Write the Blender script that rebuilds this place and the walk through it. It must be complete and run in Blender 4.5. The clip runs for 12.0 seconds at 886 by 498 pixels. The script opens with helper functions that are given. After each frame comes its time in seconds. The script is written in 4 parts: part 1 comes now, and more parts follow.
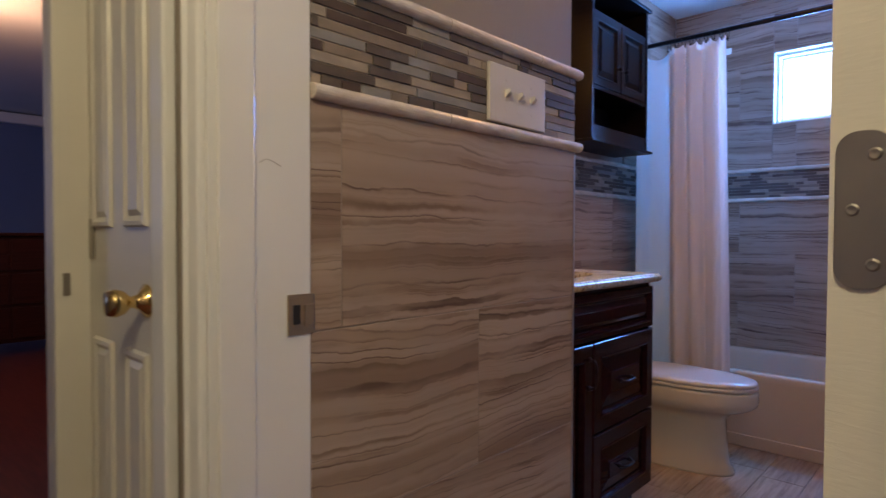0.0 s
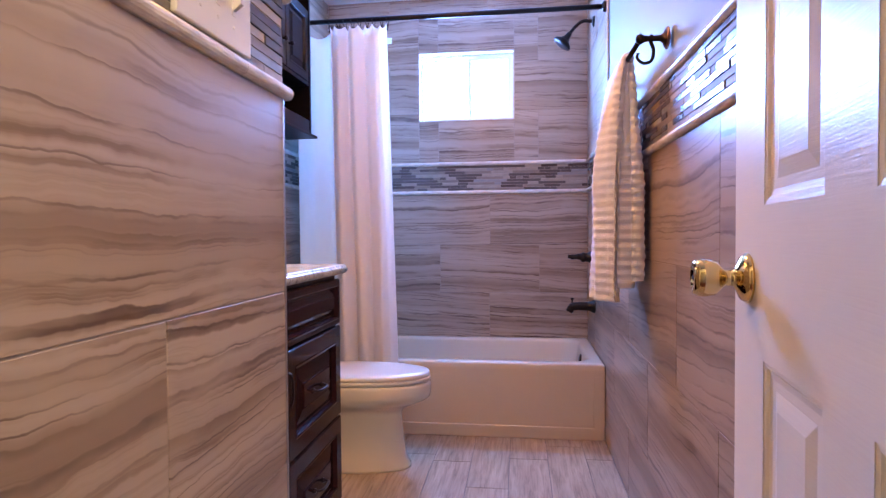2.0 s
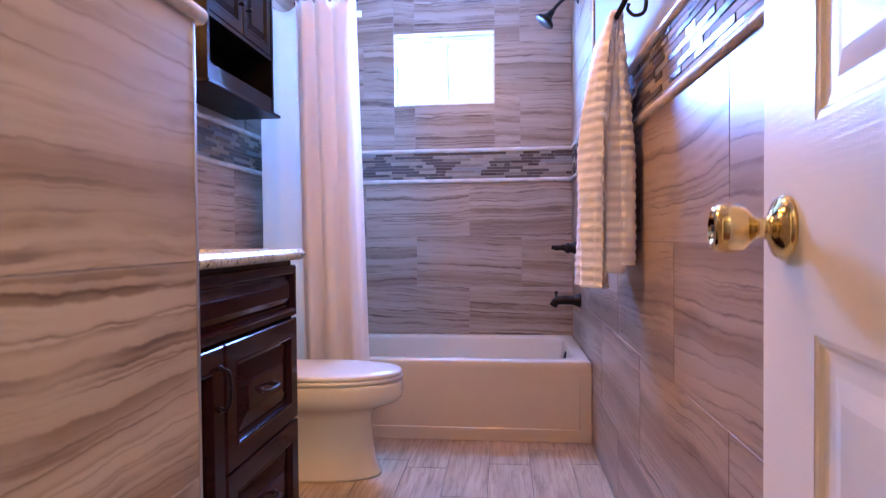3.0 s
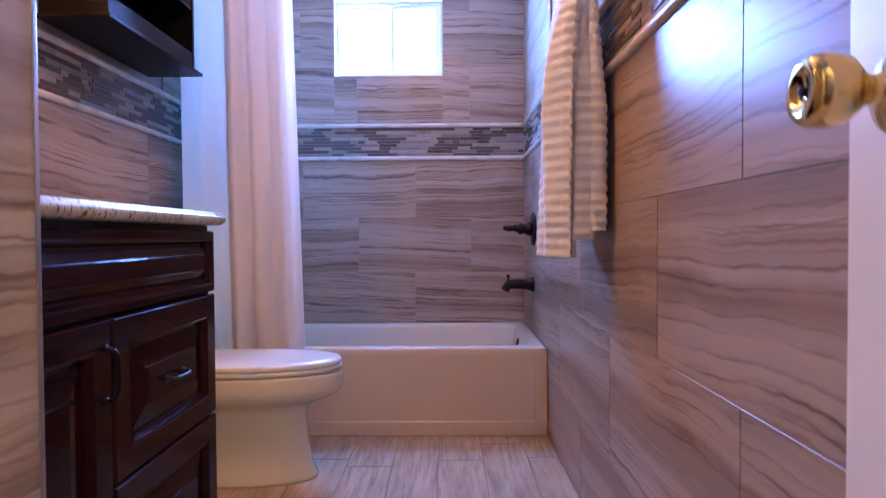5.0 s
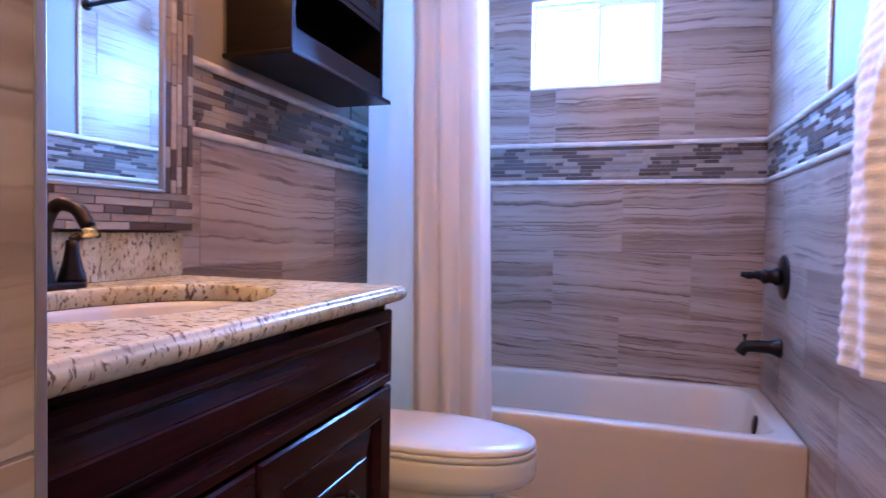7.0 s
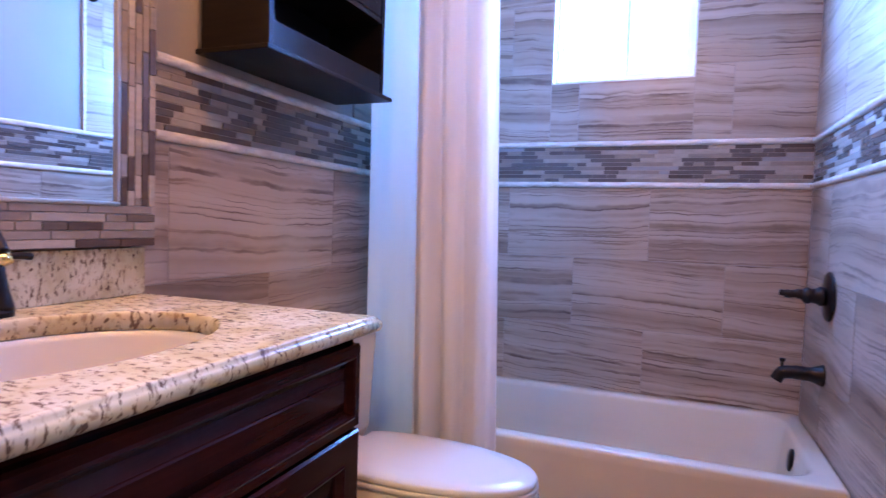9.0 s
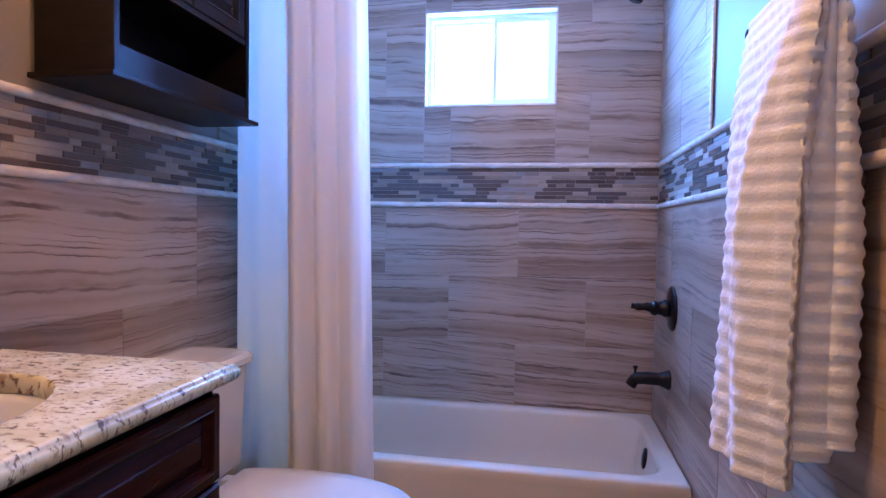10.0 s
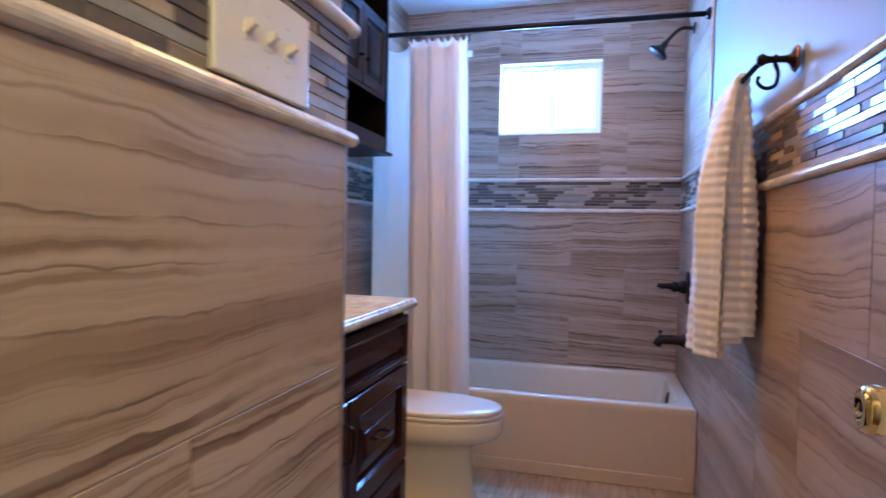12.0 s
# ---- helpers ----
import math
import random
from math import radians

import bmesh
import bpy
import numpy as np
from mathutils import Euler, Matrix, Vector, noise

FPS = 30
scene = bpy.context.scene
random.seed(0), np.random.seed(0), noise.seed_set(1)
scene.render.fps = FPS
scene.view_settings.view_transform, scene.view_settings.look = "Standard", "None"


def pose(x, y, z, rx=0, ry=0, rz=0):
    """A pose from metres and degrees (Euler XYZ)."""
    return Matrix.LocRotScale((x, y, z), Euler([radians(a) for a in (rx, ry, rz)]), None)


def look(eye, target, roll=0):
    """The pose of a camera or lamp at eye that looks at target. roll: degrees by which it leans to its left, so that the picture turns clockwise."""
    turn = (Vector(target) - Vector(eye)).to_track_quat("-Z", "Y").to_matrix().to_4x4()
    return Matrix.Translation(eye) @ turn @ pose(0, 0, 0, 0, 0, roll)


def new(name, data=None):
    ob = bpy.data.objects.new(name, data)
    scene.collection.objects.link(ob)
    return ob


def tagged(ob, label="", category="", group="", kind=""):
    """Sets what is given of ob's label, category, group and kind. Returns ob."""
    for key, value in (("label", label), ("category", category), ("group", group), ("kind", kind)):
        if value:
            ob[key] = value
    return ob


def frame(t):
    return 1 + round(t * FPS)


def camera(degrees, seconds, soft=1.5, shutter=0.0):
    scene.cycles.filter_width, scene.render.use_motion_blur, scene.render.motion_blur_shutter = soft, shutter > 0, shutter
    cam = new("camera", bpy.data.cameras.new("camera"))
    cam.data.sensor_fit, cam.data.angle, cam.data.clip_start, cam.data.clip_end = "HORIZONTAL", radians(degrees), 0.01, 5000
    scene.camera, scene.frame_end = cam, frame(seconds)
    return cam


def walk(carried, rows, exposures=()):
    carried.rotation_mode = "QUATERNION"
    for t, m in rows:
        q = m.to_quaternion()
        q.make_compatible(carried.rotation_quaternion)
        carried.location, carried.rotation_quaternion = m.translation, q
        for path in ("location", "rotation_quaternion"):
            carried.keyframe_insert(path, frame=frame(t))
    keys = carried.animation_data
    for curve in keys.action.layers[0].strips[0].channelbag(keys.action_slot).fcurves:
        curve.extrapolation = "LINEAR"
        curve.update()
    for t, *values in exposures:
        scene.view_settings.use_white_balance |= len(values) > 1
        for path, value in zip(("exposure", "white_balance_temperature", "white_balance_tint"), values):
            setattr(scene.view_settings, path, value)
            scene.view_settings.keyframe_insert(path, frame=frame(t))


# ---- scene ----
cam = camera(74.2, 12.0, 1.3, 0.3)
PATH = [
    (0, (-0.094, 0.169, 1.068), (-1.452, 1.636, 1.018), 0.2),
    (0.5, (-0.215, 0.268, 1.047), (-1.325, 1.931, 0.995), 0.3),
    (1, (-0.297, 0.347, 1.054), (-1.127, 2.166, 1.001), -0.0),
    (1.5, (-0.381, 0.364, 1.06), (-0.836, 2.311, 1.004), 0.0),
    (2, (-0.416, 0.424, 1.021), (-0.675, 2.406, 0.972), -0.4),
    (2.5, (-0.413, 0.532, 1.003), (-0.629, 2.519, 0.957), -0.5),
    (3, (-0.394, 0.637, 0.951), (-0.603, 2.626, 0.912), -0.5),
    (3.2, (-0.405, 0.662, 0.89), (-0.588, 2.653, 0.854), -0.4),
    (4.8, (-0.42, 0.84, 0.8), (-0.436, 2.839, 0.763), -0.3),
    (5, (-0.428, 0.864, 0.856), (-0.441, 2.864, 0.812), -0.3),
    (5.5, (-0.476, 0.95, 0.97), (-0.473, 2.949, 0.916), 0.0),
    (6, (-0.521, 1.05, 1.065), (-0.586, 3.048, 1.01), 0.0),
    (6.5, (-0.537, 1.151, 1.074), (-0.854, 3.125, 1.018), 0.3),
    (7, (-0.553, 1.235, 1.037), (-1.166, 3.138, 0.98), 1.0),
    (7.2, (-0.569, 1.274, 1.025), (-1.274, 3.145, 0.97), 1.1),
    (8.8, (-0.544, 1.43, 1.079), (-1.347, 3.259, 0.995), 1.8),
    (9, (-0.503, 1.43, 1.106), (-1.23, 3.291, 1.009), 1.8),
    (9.5, (-0.506, 1.433, 1.124), (-0.996, 3.371, 1.053), 1.4),
    (10, (-0.461, 1.433, 1.175), (-0.817, 3.399, 1.105), 1.0),
    (10.5, (-0.496, 1.352, 1.235), (-0.769, 3.332, 1.159), 0.9),
    (11, (-0.502, 1.106, 1.217), (-0.726, 3.092, 1.153), 0.9),
    (11.5, (-0.47, 0.835, 1.162), (-0.68, 2.823, 1.112), 1.0),
    (12, (-0.447, 0.578, 1.134), (-0.957, 2.510, 1.082), 1.2),
]
walk(cam, [(t, look(eye, target, roll)) for t, eye, target, roll in PATH], [(0.0, -1.54, 5950, 24), (0.5, -1.38, 5800, 22), (1.0, -0.97, 6100, 27), (1.5, -0.50, 6270, 33), (2.0, -0.31, 6310, 36), (2.5, -0.20, 6290, 37), (3.2, -0.28, 6210, 37), (5.0, -0.51, 6020, 38), (7.0, -0.38, 5790, 32), (9.0, -0.27, 5840, 32), (9.5, -0.42, 5600, 27), (10.5, -0.69, 5520, 26), (11.2, -0.70, 5800, 29), (12.0, -0.66, 6060, 16)])

# ---- light ----
world = bpy.data.worlds.new("world")
scene.world = world
world.use_nodes = True
wn = world.node_tree.nodes
sky = wn.new("ShaderNodeTexSky")
sky.sky_type, sky.sun_disc, sky.sun_elevation, sky.sun_rotation = "NISHITA", False, radians(38), radians(200)
wn["Background"].inputs["Strength"].default_value = 0.1
world.node_tree.links.new(sky.outputs[0], wn["Background"].inputs[0])


def area_lamp(name, m, w, h, watts, colour):
    d = bpy.data.lights.new(name, "AREA")
    d.shape, d.size, d.size_y, d.energy, d.color = "RECTANGLE", w, h, watts, colour
    ob = new(name, d)
    ob.matrix_world = m
    return ob


def bulb_lamp(name, x, y, z, watts, colour, r=0.04):
    d = bpy.data.lights.new(name, "POINT")
    d.energy, d.color, d.shadow_soft_size = watts, colour, r
    ob = new(name, d)
    ob.location = (x, y, z)
    return ob


COOL = (0.13, 0.385, 1.0)
area_lamp("window_daylight", pose(-0.745, 4.175, 1.95, -90, 0, 0), 0.56, 0.40, 172, COOL)
for yy in (1.72, 1.965, 2.21):
    bulb_lamp("vanity_bulb", -1.47, yy, 2.06, 19.0, (1.0, 0.52, 0.12))
bulb_lamp("ceiling_lamp_bulb", -0.60, 2.22, 2.36, 40.0, (1.0, 0.49, 0.13), 0.09)
# Unseen fill with no fixture, placed to brighten the jamb and entry wall.
bulb_lamp("hall_fill", 0.12, -0.24, 2.3, 118.0, (1.0, 0.89, 0.50), 0.08)
bulb_lamp("bedroom_bulb", -4.6, 0.9, 2.1, 60.0, (1.0, 0.55, 0.28), 0.1)
area_lamp("bedroom_daylight", pose(-6.5, -2.45, 1.5, 90, 0, 0), 1.6, 1.2, 70, (0.35, 0.5, 1.0))


# ---- materials ----
class M:
    """A small node tree builder round one Principled shader."""

    def __init__(self, name, colour=(0.5, 0.5, 0.5), rough=0.5, metal=0.0, spec=0.5):
        self.mat = bpy.data.materials.new(name)
        self.mat.use_nodes = True
        self.t = self.mat.node_tree
        self.b = self.t.nodes["Principled BSDF"]
        self.b.inputs["Base Color"].default_value = (*colour, 1)
        self.b.inputs["Roughness"].default_value = rough
        self.b.inputs["Metallic"].default_value = metal
        self.b.inputs["Specular IOR Level"].default_value = spec

    def n(self, kind, **kw):
        nd = self.t.nodes.new(kind)
        for k, v in kw.items():
            nd.inputs[k].default_value = v
        return nd

    def link(self, a, b):
        self.t.links.new(a, b)

    def coords(self, scale=(1, 1, 1), spread=0.0):
        """Object coordinates, scaled; with spread each object starts elsewhere in the pattern."""
        tc = self.n("ShaderNodeTexCoord").outputs["Object"]
        mp = self.n("ShaderNodeMapping")
        mp.inputs["Scale"].default_value = scale
        self.link(tc, mp.inputs["Vector"])
        if spread:
            info = self.n("ShaderNodeObjectInfo").outputs["Random"]
            mul = self.n("ShaderNodeVectorMath")
            mul.operation = "SCALE"
            mul.inputs[0].default_value = (spread, spread * 0.37, spread * 1.61)
            self.link(info, mul.inputs["Scale"])
            self.link(mul.outputs[0], mp.inputs["Location"])
        return mp.outputs[0]

    def noise(self, vec, scale, detail=4.0, rough=0.55, distort=0.0):
        nd = self.n("ShaderNodeTexNoise", Scale=scale, Detail=detail, Roughness=rough, Distortion=distort)
        self.link(vec, nd.inputs["Vector"])
        return nd.outputs["Fac"]

    def ramp(self, fac, stops):
        r = self.n("ShaderNodeValToRGB")
        e = r.color_ramp.elements
        while len(e) < len(stops):
            e.new(0.5)
        for el, (p, c) in zip(e, stops):
            el.position, el.color = p, (*(c if isinstance(c, tuple) else (c, c, c)), 1)
        self.link(fac, r.inputs[0])
        return r.outputs[0]

    def mix(self, fac, a, b, mode="MIX"):
        m = self.n("ShaderNodeMix")
        m.data_type, m.blend_type = "RGBA", mode
        for sock, v in ((m.inputs[0], fac), (m.inputs[6], a), (m.inputs[7], b)):
            if isinstance(v, (int, float)):
                sock.default_value = v
            elif isinstance(v, tuple):
                sock.default_value = (*v, 1)
            else:
                self.link(v, sock)
        return m.outputs[2]

    def colour(self, sock):
        self.link(sock, self.b.inputs["Base Color"])
        return self

    def roughness(self, fac, lo, hi):
        mr = self.n("ShaderNodeMapRange")
        mr.inputs["To Min"].default_value, mr.inputs["To Max"].default_value = lo, hi
        self.link(fac, mr.inputs["Value"])
        self.link(mr.outputs[0], self.b.inputs["Roughness"])
        return self

    def bump(self, height, strength=0.2, dist=0.002):
        bp = self.n("ShaderNodeBump", Strength=strength, Distance=dist)
        self.link(height, bp.inputs["Height"])
        self.link(bp.outputs[0], self.b.inputs["Normal"])
        return self


def wavy_vec(m, scale, spread, amount, nscale):
    """Coordinates bent up and down by a slow noise, so that veins wander."""
    vec = m.coords(scale, spread)
    nz = m.n("ShaderNodeTexNoise", Scale=nscale, Detail=2.0)
    m.link(vec, nz.inputs["Vector"])
    sub = m.n("ShaderNodeVectorMath")
    sub.operation = "MULTIPLY_ADD"
    m.link(nz.outputs["Color"], sub.inputs[0])
    sub.inputs[1].default_value = (0, 0, amount)
    m.link(vec, sub.inputs[2])
    return sub.outputs[0]


def math_node(m, op, a, b):
    nd = m.n("ShaderNodeMath")
    nd.operation = op
    for sock, v in zip(nd.inputs, (a, b)):
        if isinstance(v, (int, float)):
            sock.default_value = v
        else:
            m.link(v, sock)
    return nd.outputs[0]


def strata(m, spread, bends, slant):
    """The height in the bed of a layered stone: z, tilted a little from tile to tile and bent by slow and quick noises."""
    sep = m.n("ShaderNodeSeparateXYZ")
    m.link(m.n("ShaderNodeTexCoord").outputs["Object"], sep.inputs[0])
    info = m.n("ShaderNodeObjectInfo").outputs["Random"]
    tilt = math_node(m, "SUBTRACT", math_node(m, "FRACT", math_node(m, "MULTIPLY", info, 17.3), 0.0), 0.42)
    h = math_node(m, "ADD", sep.outputs["Z"], math_node(m, "MULTIPLY", math_node(m, "MULTIPLY", tilt, slant), sep.outputs["X"]))
    h = math_node(m, "ADD", h, math_node(m, "MULTIPLY", info, 9.0))
    for fx, fz, amp in bends:
        nz = m.noise(m.coords((fx, 1, fz), spread), 1.0, 2.0)
        h = math_node(m, "ADD", h, math_node(m, "MULTIPLY", nz, amp))
    return h


def layers(m, h, scale, detail, rough):
    """Noise in one dimension, up through the layers."""
    nd = m.n("ShaderNodeTexNoise", Scale=scale, Detail=detail, Roughness=rough)
    nd.noise_dimensions = "1D"
    m.link(h, nd.inputs["W"])
    return nd.outputs["Fac"]


def vein_tile():
    """Vein-cut stone look: soft taupe layers, fine streaks and thin dark veins running along the tile."""
    m = M("vein_cut_tile", rough=0.22, spec=0.38)
    h = strata(m, 40.0, ((1.5, 1.8, 0.075), (5.0, 5.0, 0.028), (20.0, 19.0, 0.0115), (55.0, 45.0, 0.0045)), 0.11)
    h2 = strata(m, 40.0, ((1.5, 1.8, 0.075), (3.8, 6.0, 0.036), (15.0, 24.0, 0.013), (55.0, 45.0, 0.0050)), 0.11)
    broad = layers(m, h, 8.0, 2.5, 0.55)
    base = m.ramp(broad, [(0.32, (0.258, 0.177, 0.119)), (0.42, (0.323, 0.233, 0.164)), (0.50, (0.384, 0.288, 0.212)), (0.62, (0.430, 0.332, 0.251)), (0.75, (0.389, 0.293, 0.215))])
    fine = layers(m, h, 44.0, 4.0, 0.68)
    streak = m.ramp(fine, [(0.34, (0.50, 0.42, 0.35)), (0.45, (0.88, 0.86, 0.83)), (0.54, (1.0, 1.0, 1.0)), (0.68, (1.06, 1.06, 1.06))])
    patch = m.ramp(m.noise(m.coords((2.4, 1, 9.0), 29.0), 1.6, 3.0), [(0.45, 0.08), (0.62, 0.90)])
    base = m.mix(patch, base, m.mix(1.0, base, streak, "MULTIPLY"))
    fade = m.ramp(m.noise(m.coords((2.2, 1, 7.0), 17.0), 1.8, 3.0), [(0.40, 0.14), (0.60, 0.95)])
    band = m.ramp(layers(m, h, 11.0, 1.5, 0.5), [(0.452, 0.0), (0.460, 0.90), (0.485, 0.60), (0.530, 0.0)])
    base = m.mix(m.mix(1.0, band, fade, "MULTIPLY"), base, (0.165, 0.102, 0.060))
    lines = m.ramp(layers(m, h2, 10.5, 1.5, 0.45), [(0.370, 0.0), (0.378, 0.95), (0.388, 0.85), (0.398, 0.0), (0.520, 0.0), (0.528, 1.0), (0.541, 0.85), (0.550, 0.25), (0.585, 0.0), (0.655, 0.0), (0.663, 0.8), (0.674, 0.0)])
    base = m.mix(m.mix(1.0, lines, fade, "MULTIPLY"), base, (0.105, 0.058, 0.036))
    m.colour(base)
    m.roughness(fine, 0.24, 0.38)
    return m.bump(fine, 0.06, 0.0005).mat


def paint(name, c, rough=0.45, bump=0.12, spec=0.4):
    m = M(name, c, rough, 0, spec)
    v = m.coords()
    spots = m.noise(v, 2.3, 3.0)
    m.colour(m.mix(spots, tuple(k * 0.93 for k in c), tuple(min(1, k * 1.05) for k in c)))
    m.bump(m.noise(v, 140.0, 3.0), bump, 0.001)
    return m.mat


def mosaic(name, c, rough, spec=0.5):
    m = M(name, c, rough, 0, spec)
    v = m.coords((1, 1, 3), 30.0)
    nz = m.noise(v, 22.0, 4.0)
    m.colour(m.mix(nz, tuple(k * 0.62 for k in c), tuple(min(1, k * 1.30) for k in c)))
    m.roughness(nz, rough * 0.8, rough * 1.3)
    return m.mat


def granite():
    m = M("speckled_granite", rough=0.26, spec=0.26)
    v = m.coords()
    cloud = m.noise(v, 9.0, 4.0, 0.6, 0.4)
    base = m.ramp(cloud, [(0.30, (0.37, 0.285, 0.14)), (0.48, (0.52, 0.437, 0.26)), (0.68, (0.64, 0.57, 0.40))])
    warped = wavy_vec(m, (1.0, 2.2, 1.0), 0.0, 0.05, 12.0)
    dark = m.noise(warped, 58.0, 3.0, 0.6, 0.25)
    spots = m.ramp(dark, [(0.0, 1.0), (0.375, 1.0), (0.43, 0.0)])
    base = m.mix(spots, base, (0.145, 0.092, 0.058))
    brown = m.noise(warped, 46.0, 3.0, 0.6, 0.5)
    base = m.mix(m.ramp(brown, [(0.56, 0.0), (0.66, 0.75)]), base, (0.24, 0.155, 0.09))
    return m.colour(base).mat


def dark_wood(name, a, b, rough, spec=0.24):
    m = M(name, rough=rough, spec=spec)
    grain = m.noise(m.coords((3, 1.2, 26), 8.0), 3.0, 4.0, 0.6, 0.2)
    m.colour(m.ramp(grain, [(0.3, a), (0.7, b)]))
    m.roughness(grain, rough * 0.85, rough * 1.2)
    return m.bump(grain, 0.02, 0.0003).mat


def plank_tile():
    m = M("wood_look_floor_tile", rough=0.45, spec=0.3)
    grain = m.noise(m.coords((14, 1.3, 1), 50.0), 5.0, 5.0, 0.62, 0.7)
    blot = m.noise(m.coords((3, 1.5, 1), 23.0), 3.0, 3.0)
    base = m.ramp(grain, [(0.28, (0.25, 0.165, 0.093)), (0.5, (0.45, 0.318, 0.195)), (0.75, (0.56, 0.425, 0.28))])
    base = m.mix(0.5, base, m.ramp(blot, [(0.3, (0.62, 0.60, 0.58)), (0.65, (1, 1, 1))]), "MULTIPLY")
    m.colour(base)
    return m.bump(grain, 0.15, 0.001).mat


def hall_floor_wood():
    m = M("red_brown_floorboards", rough=0.3)
    grain = m.noise(m.coords((1.2, 12, 1)), 4.0, 4.0)
    m.colour(m.ramp(grain, [(0.3, (0.07, 0.016, 0.012)), (0.7, (0.14, 0.035, 0.022))]))
    return m.mat


def cloth(name, c, weave=900.0, through_light=0.0):
    m = M(name, c, 0.9, 0, 0.15)
    v = m.coords()
    fold = m.noise(v, 6.0, 3.0)
    m.colour(m.mix(fold, tuple(k * 0.95 for k in c), c))
    m.bump(m.noise(v, weave, 3.0), 0.7 if weave < 600 else 0.2, 0.0018 if weave < 600 else 0.0015)
    if through_light:
        tr = m.n("ShaderNodeBsdfTranslucent")
        tr.inputs["Color"].default_value = (*c, 1)
        mx = m.n("ShaderNodeMixShader")
        mx.inputs[0].default_value = through_light
        m.link(m.b.outputs[0], mx.inputs[1])
        m.link(tr.outputs[0], mx.inputs[2])
        m.link(mx.outputs[0], m.t.nodes["Material Output"].inputs[0])
    return m.mat


def metal(name, c, rough, streak=0.0):
    m = M(name, c, rough, 1.0)
    nz = m.noise(m.coords(), 60.0, 3.0)
    m.roughness(nz, rough * 0.7, rough * 1.4)
    return m.mat


def glow(name, c, strength):
    m = M(name)
    e = m.n("ShaderNodeEmission", Strength=strength)
    e.inputs["Color"].default_value = (*c, 1)
    m.link(e.outputs[0], m.t.nodes["Material Output"].inputs[0])
    return m.mat


TILE = vein_tile()
GROUT = paint("tan_grout", (0.33, 0.27, 0.22), 0.8, 0.3, 0.2)
FLOOR_GROUT = paint("floor_grout", (0.22, 0.175, 0.14), 0.85, 0.3, 0.2)
TAUPE = paint("taupe_wall_paint", (0.28, 0.235, 0.19))
PALE = paint("pale_grey_wall_paint", (0.275, 0.305, 0.305), 0.55, 0.12, 0.22)
WHITE = paint("white_ceiling_paint", (0.80, 0.80, 0.78), 0.7)
TRIM_STONE = M("cream_stone_trim", (0.66, 0.58, 0.48), 0.25)
TRIM_STONE.colour(TRIM_STONE.ramp(TRIM_STONE.noise(TRIM_STONE.coords((2, 2, 9)), 9.0, 4.0), [(0.3, (0.52, 0.43, 0.34)), (0.65, (0.74, 0.67, 0.57))]))
TRIM_STONE = TRIM_STONE.mat
PLANK = plank_tile()
GLOSS_WHITE = paint("white_door_paint", (0.84, 0.83, 0.79), 0.16, 0.05, 0.5)
DOOR_SKIN = M("embossed_white_door_paint", (0.80, 0.75, 0.64), 0.30, 0, 0.14)
DOOR_SKIN.bump(DOOR_SKIN.noise(DOOR_SKIN.coords((20, 4, 120), 0.0), 2.2, 4.0, 0.55, 0.6), 0.28, 0.0012)
DOOR_SKIN = DOOR_SKIN.mat
CREAM = paint("cream_jamb_paint", (0.74, 0.70, 0.60), 0.35)
CERAMIC = M("white_glazed_ceramic", (0.66, 0.575, 0.45), 0.09, 0, 0.5).mat
ACRYLIC = M("white_tub_enamel", (0.61, 0.515, 0.385), 0.18, 0, 0.45).mat
SINK_WHITE = M("white_sink_glaze", (0.58, 0.55, 0.52), 0.10, 0, 0.45).mat
SEAT_WHITE = M("white_seat_plastic", (0.62, 0.56, 0.475), 0.28).mat
GRANITE = granite()
CHERRY = dark_wood("dark_cherry_wood", (0.012, 0.0024, 0.0022), (0.024, 0.0050, 0.0040), 0.11, 0.10)
ESPRESSO = dark_wood("espresso_wood", (0.0045, 0.003, 0.003), (0.009, 0.006, 0.005), 0.36, 0.14)
BRONZE = metal("oil_rubbed_bronze", (0.032, 0.024, 0.021), 0.34)
COPPER_BRONZE = metal("copper_edged_bronze", (0.20, 0.10, 0.06), 0.30)
BRASS = metal("polished_brass", (0.76, 0.57, 0.24), 0.10)
NICKEL = metal("worn_nickel", (0.42, 0.38, 0.33), 0.38)
AGED_BRASS = metal("aged_brass", (0.46, 0.37, 0.22), 0.36)
CHROME = metal("edge_chrome", (0.50, 0.48, 0.46), 0.34)
MIRROR = M("mirror_silver", (0.92, 0.93, 0.92), 0.015, 1.0).mat
CURTAIN = cloth("cream_curtain_cloth", (0.90, 0.83, 0.78), 900, 0.55)
# The liner's base colour carries the cyan of the window's glow.
LINER = cloth("glow_tinted_liner_cloth", (0.78, 0.87, 0.86), 900, 0.42)
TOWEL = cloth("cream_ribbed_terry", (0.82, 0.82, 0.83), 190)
VINYL = M("white_window_vinyl", (0.80, 0.80, 0.80), 0.35).mat
PLATE = M("ivory_plastic", (0.72, 0.66, 0.56), 0.28).mat
# Black for raised patches that stand in for the shade inside holes.
BLACK = M("hole_shade_black", (0.01, 0.01, 0.01), 0.8).mat
BLUE = paint("blue_wall_paint", (0.13, 0.19, 0.33), 0.6)
HALL_WOOD = hall_floor_wood()
MAHOGANY = dark_wood("mahogany_wood", (0.026, 0.006, 0.005), (0.055, 0.013, 0.010), 0.3)
SKY_GLOW = glow("bright_sky", (0.80, 0.90, 1.0), 9.0)
GLASS = M("window_glass", (1, 1, 1), 0.05)
GLASS.b.inputs["Transmission Weight"].default_value = 1.0
GLASS = GLASS.mat
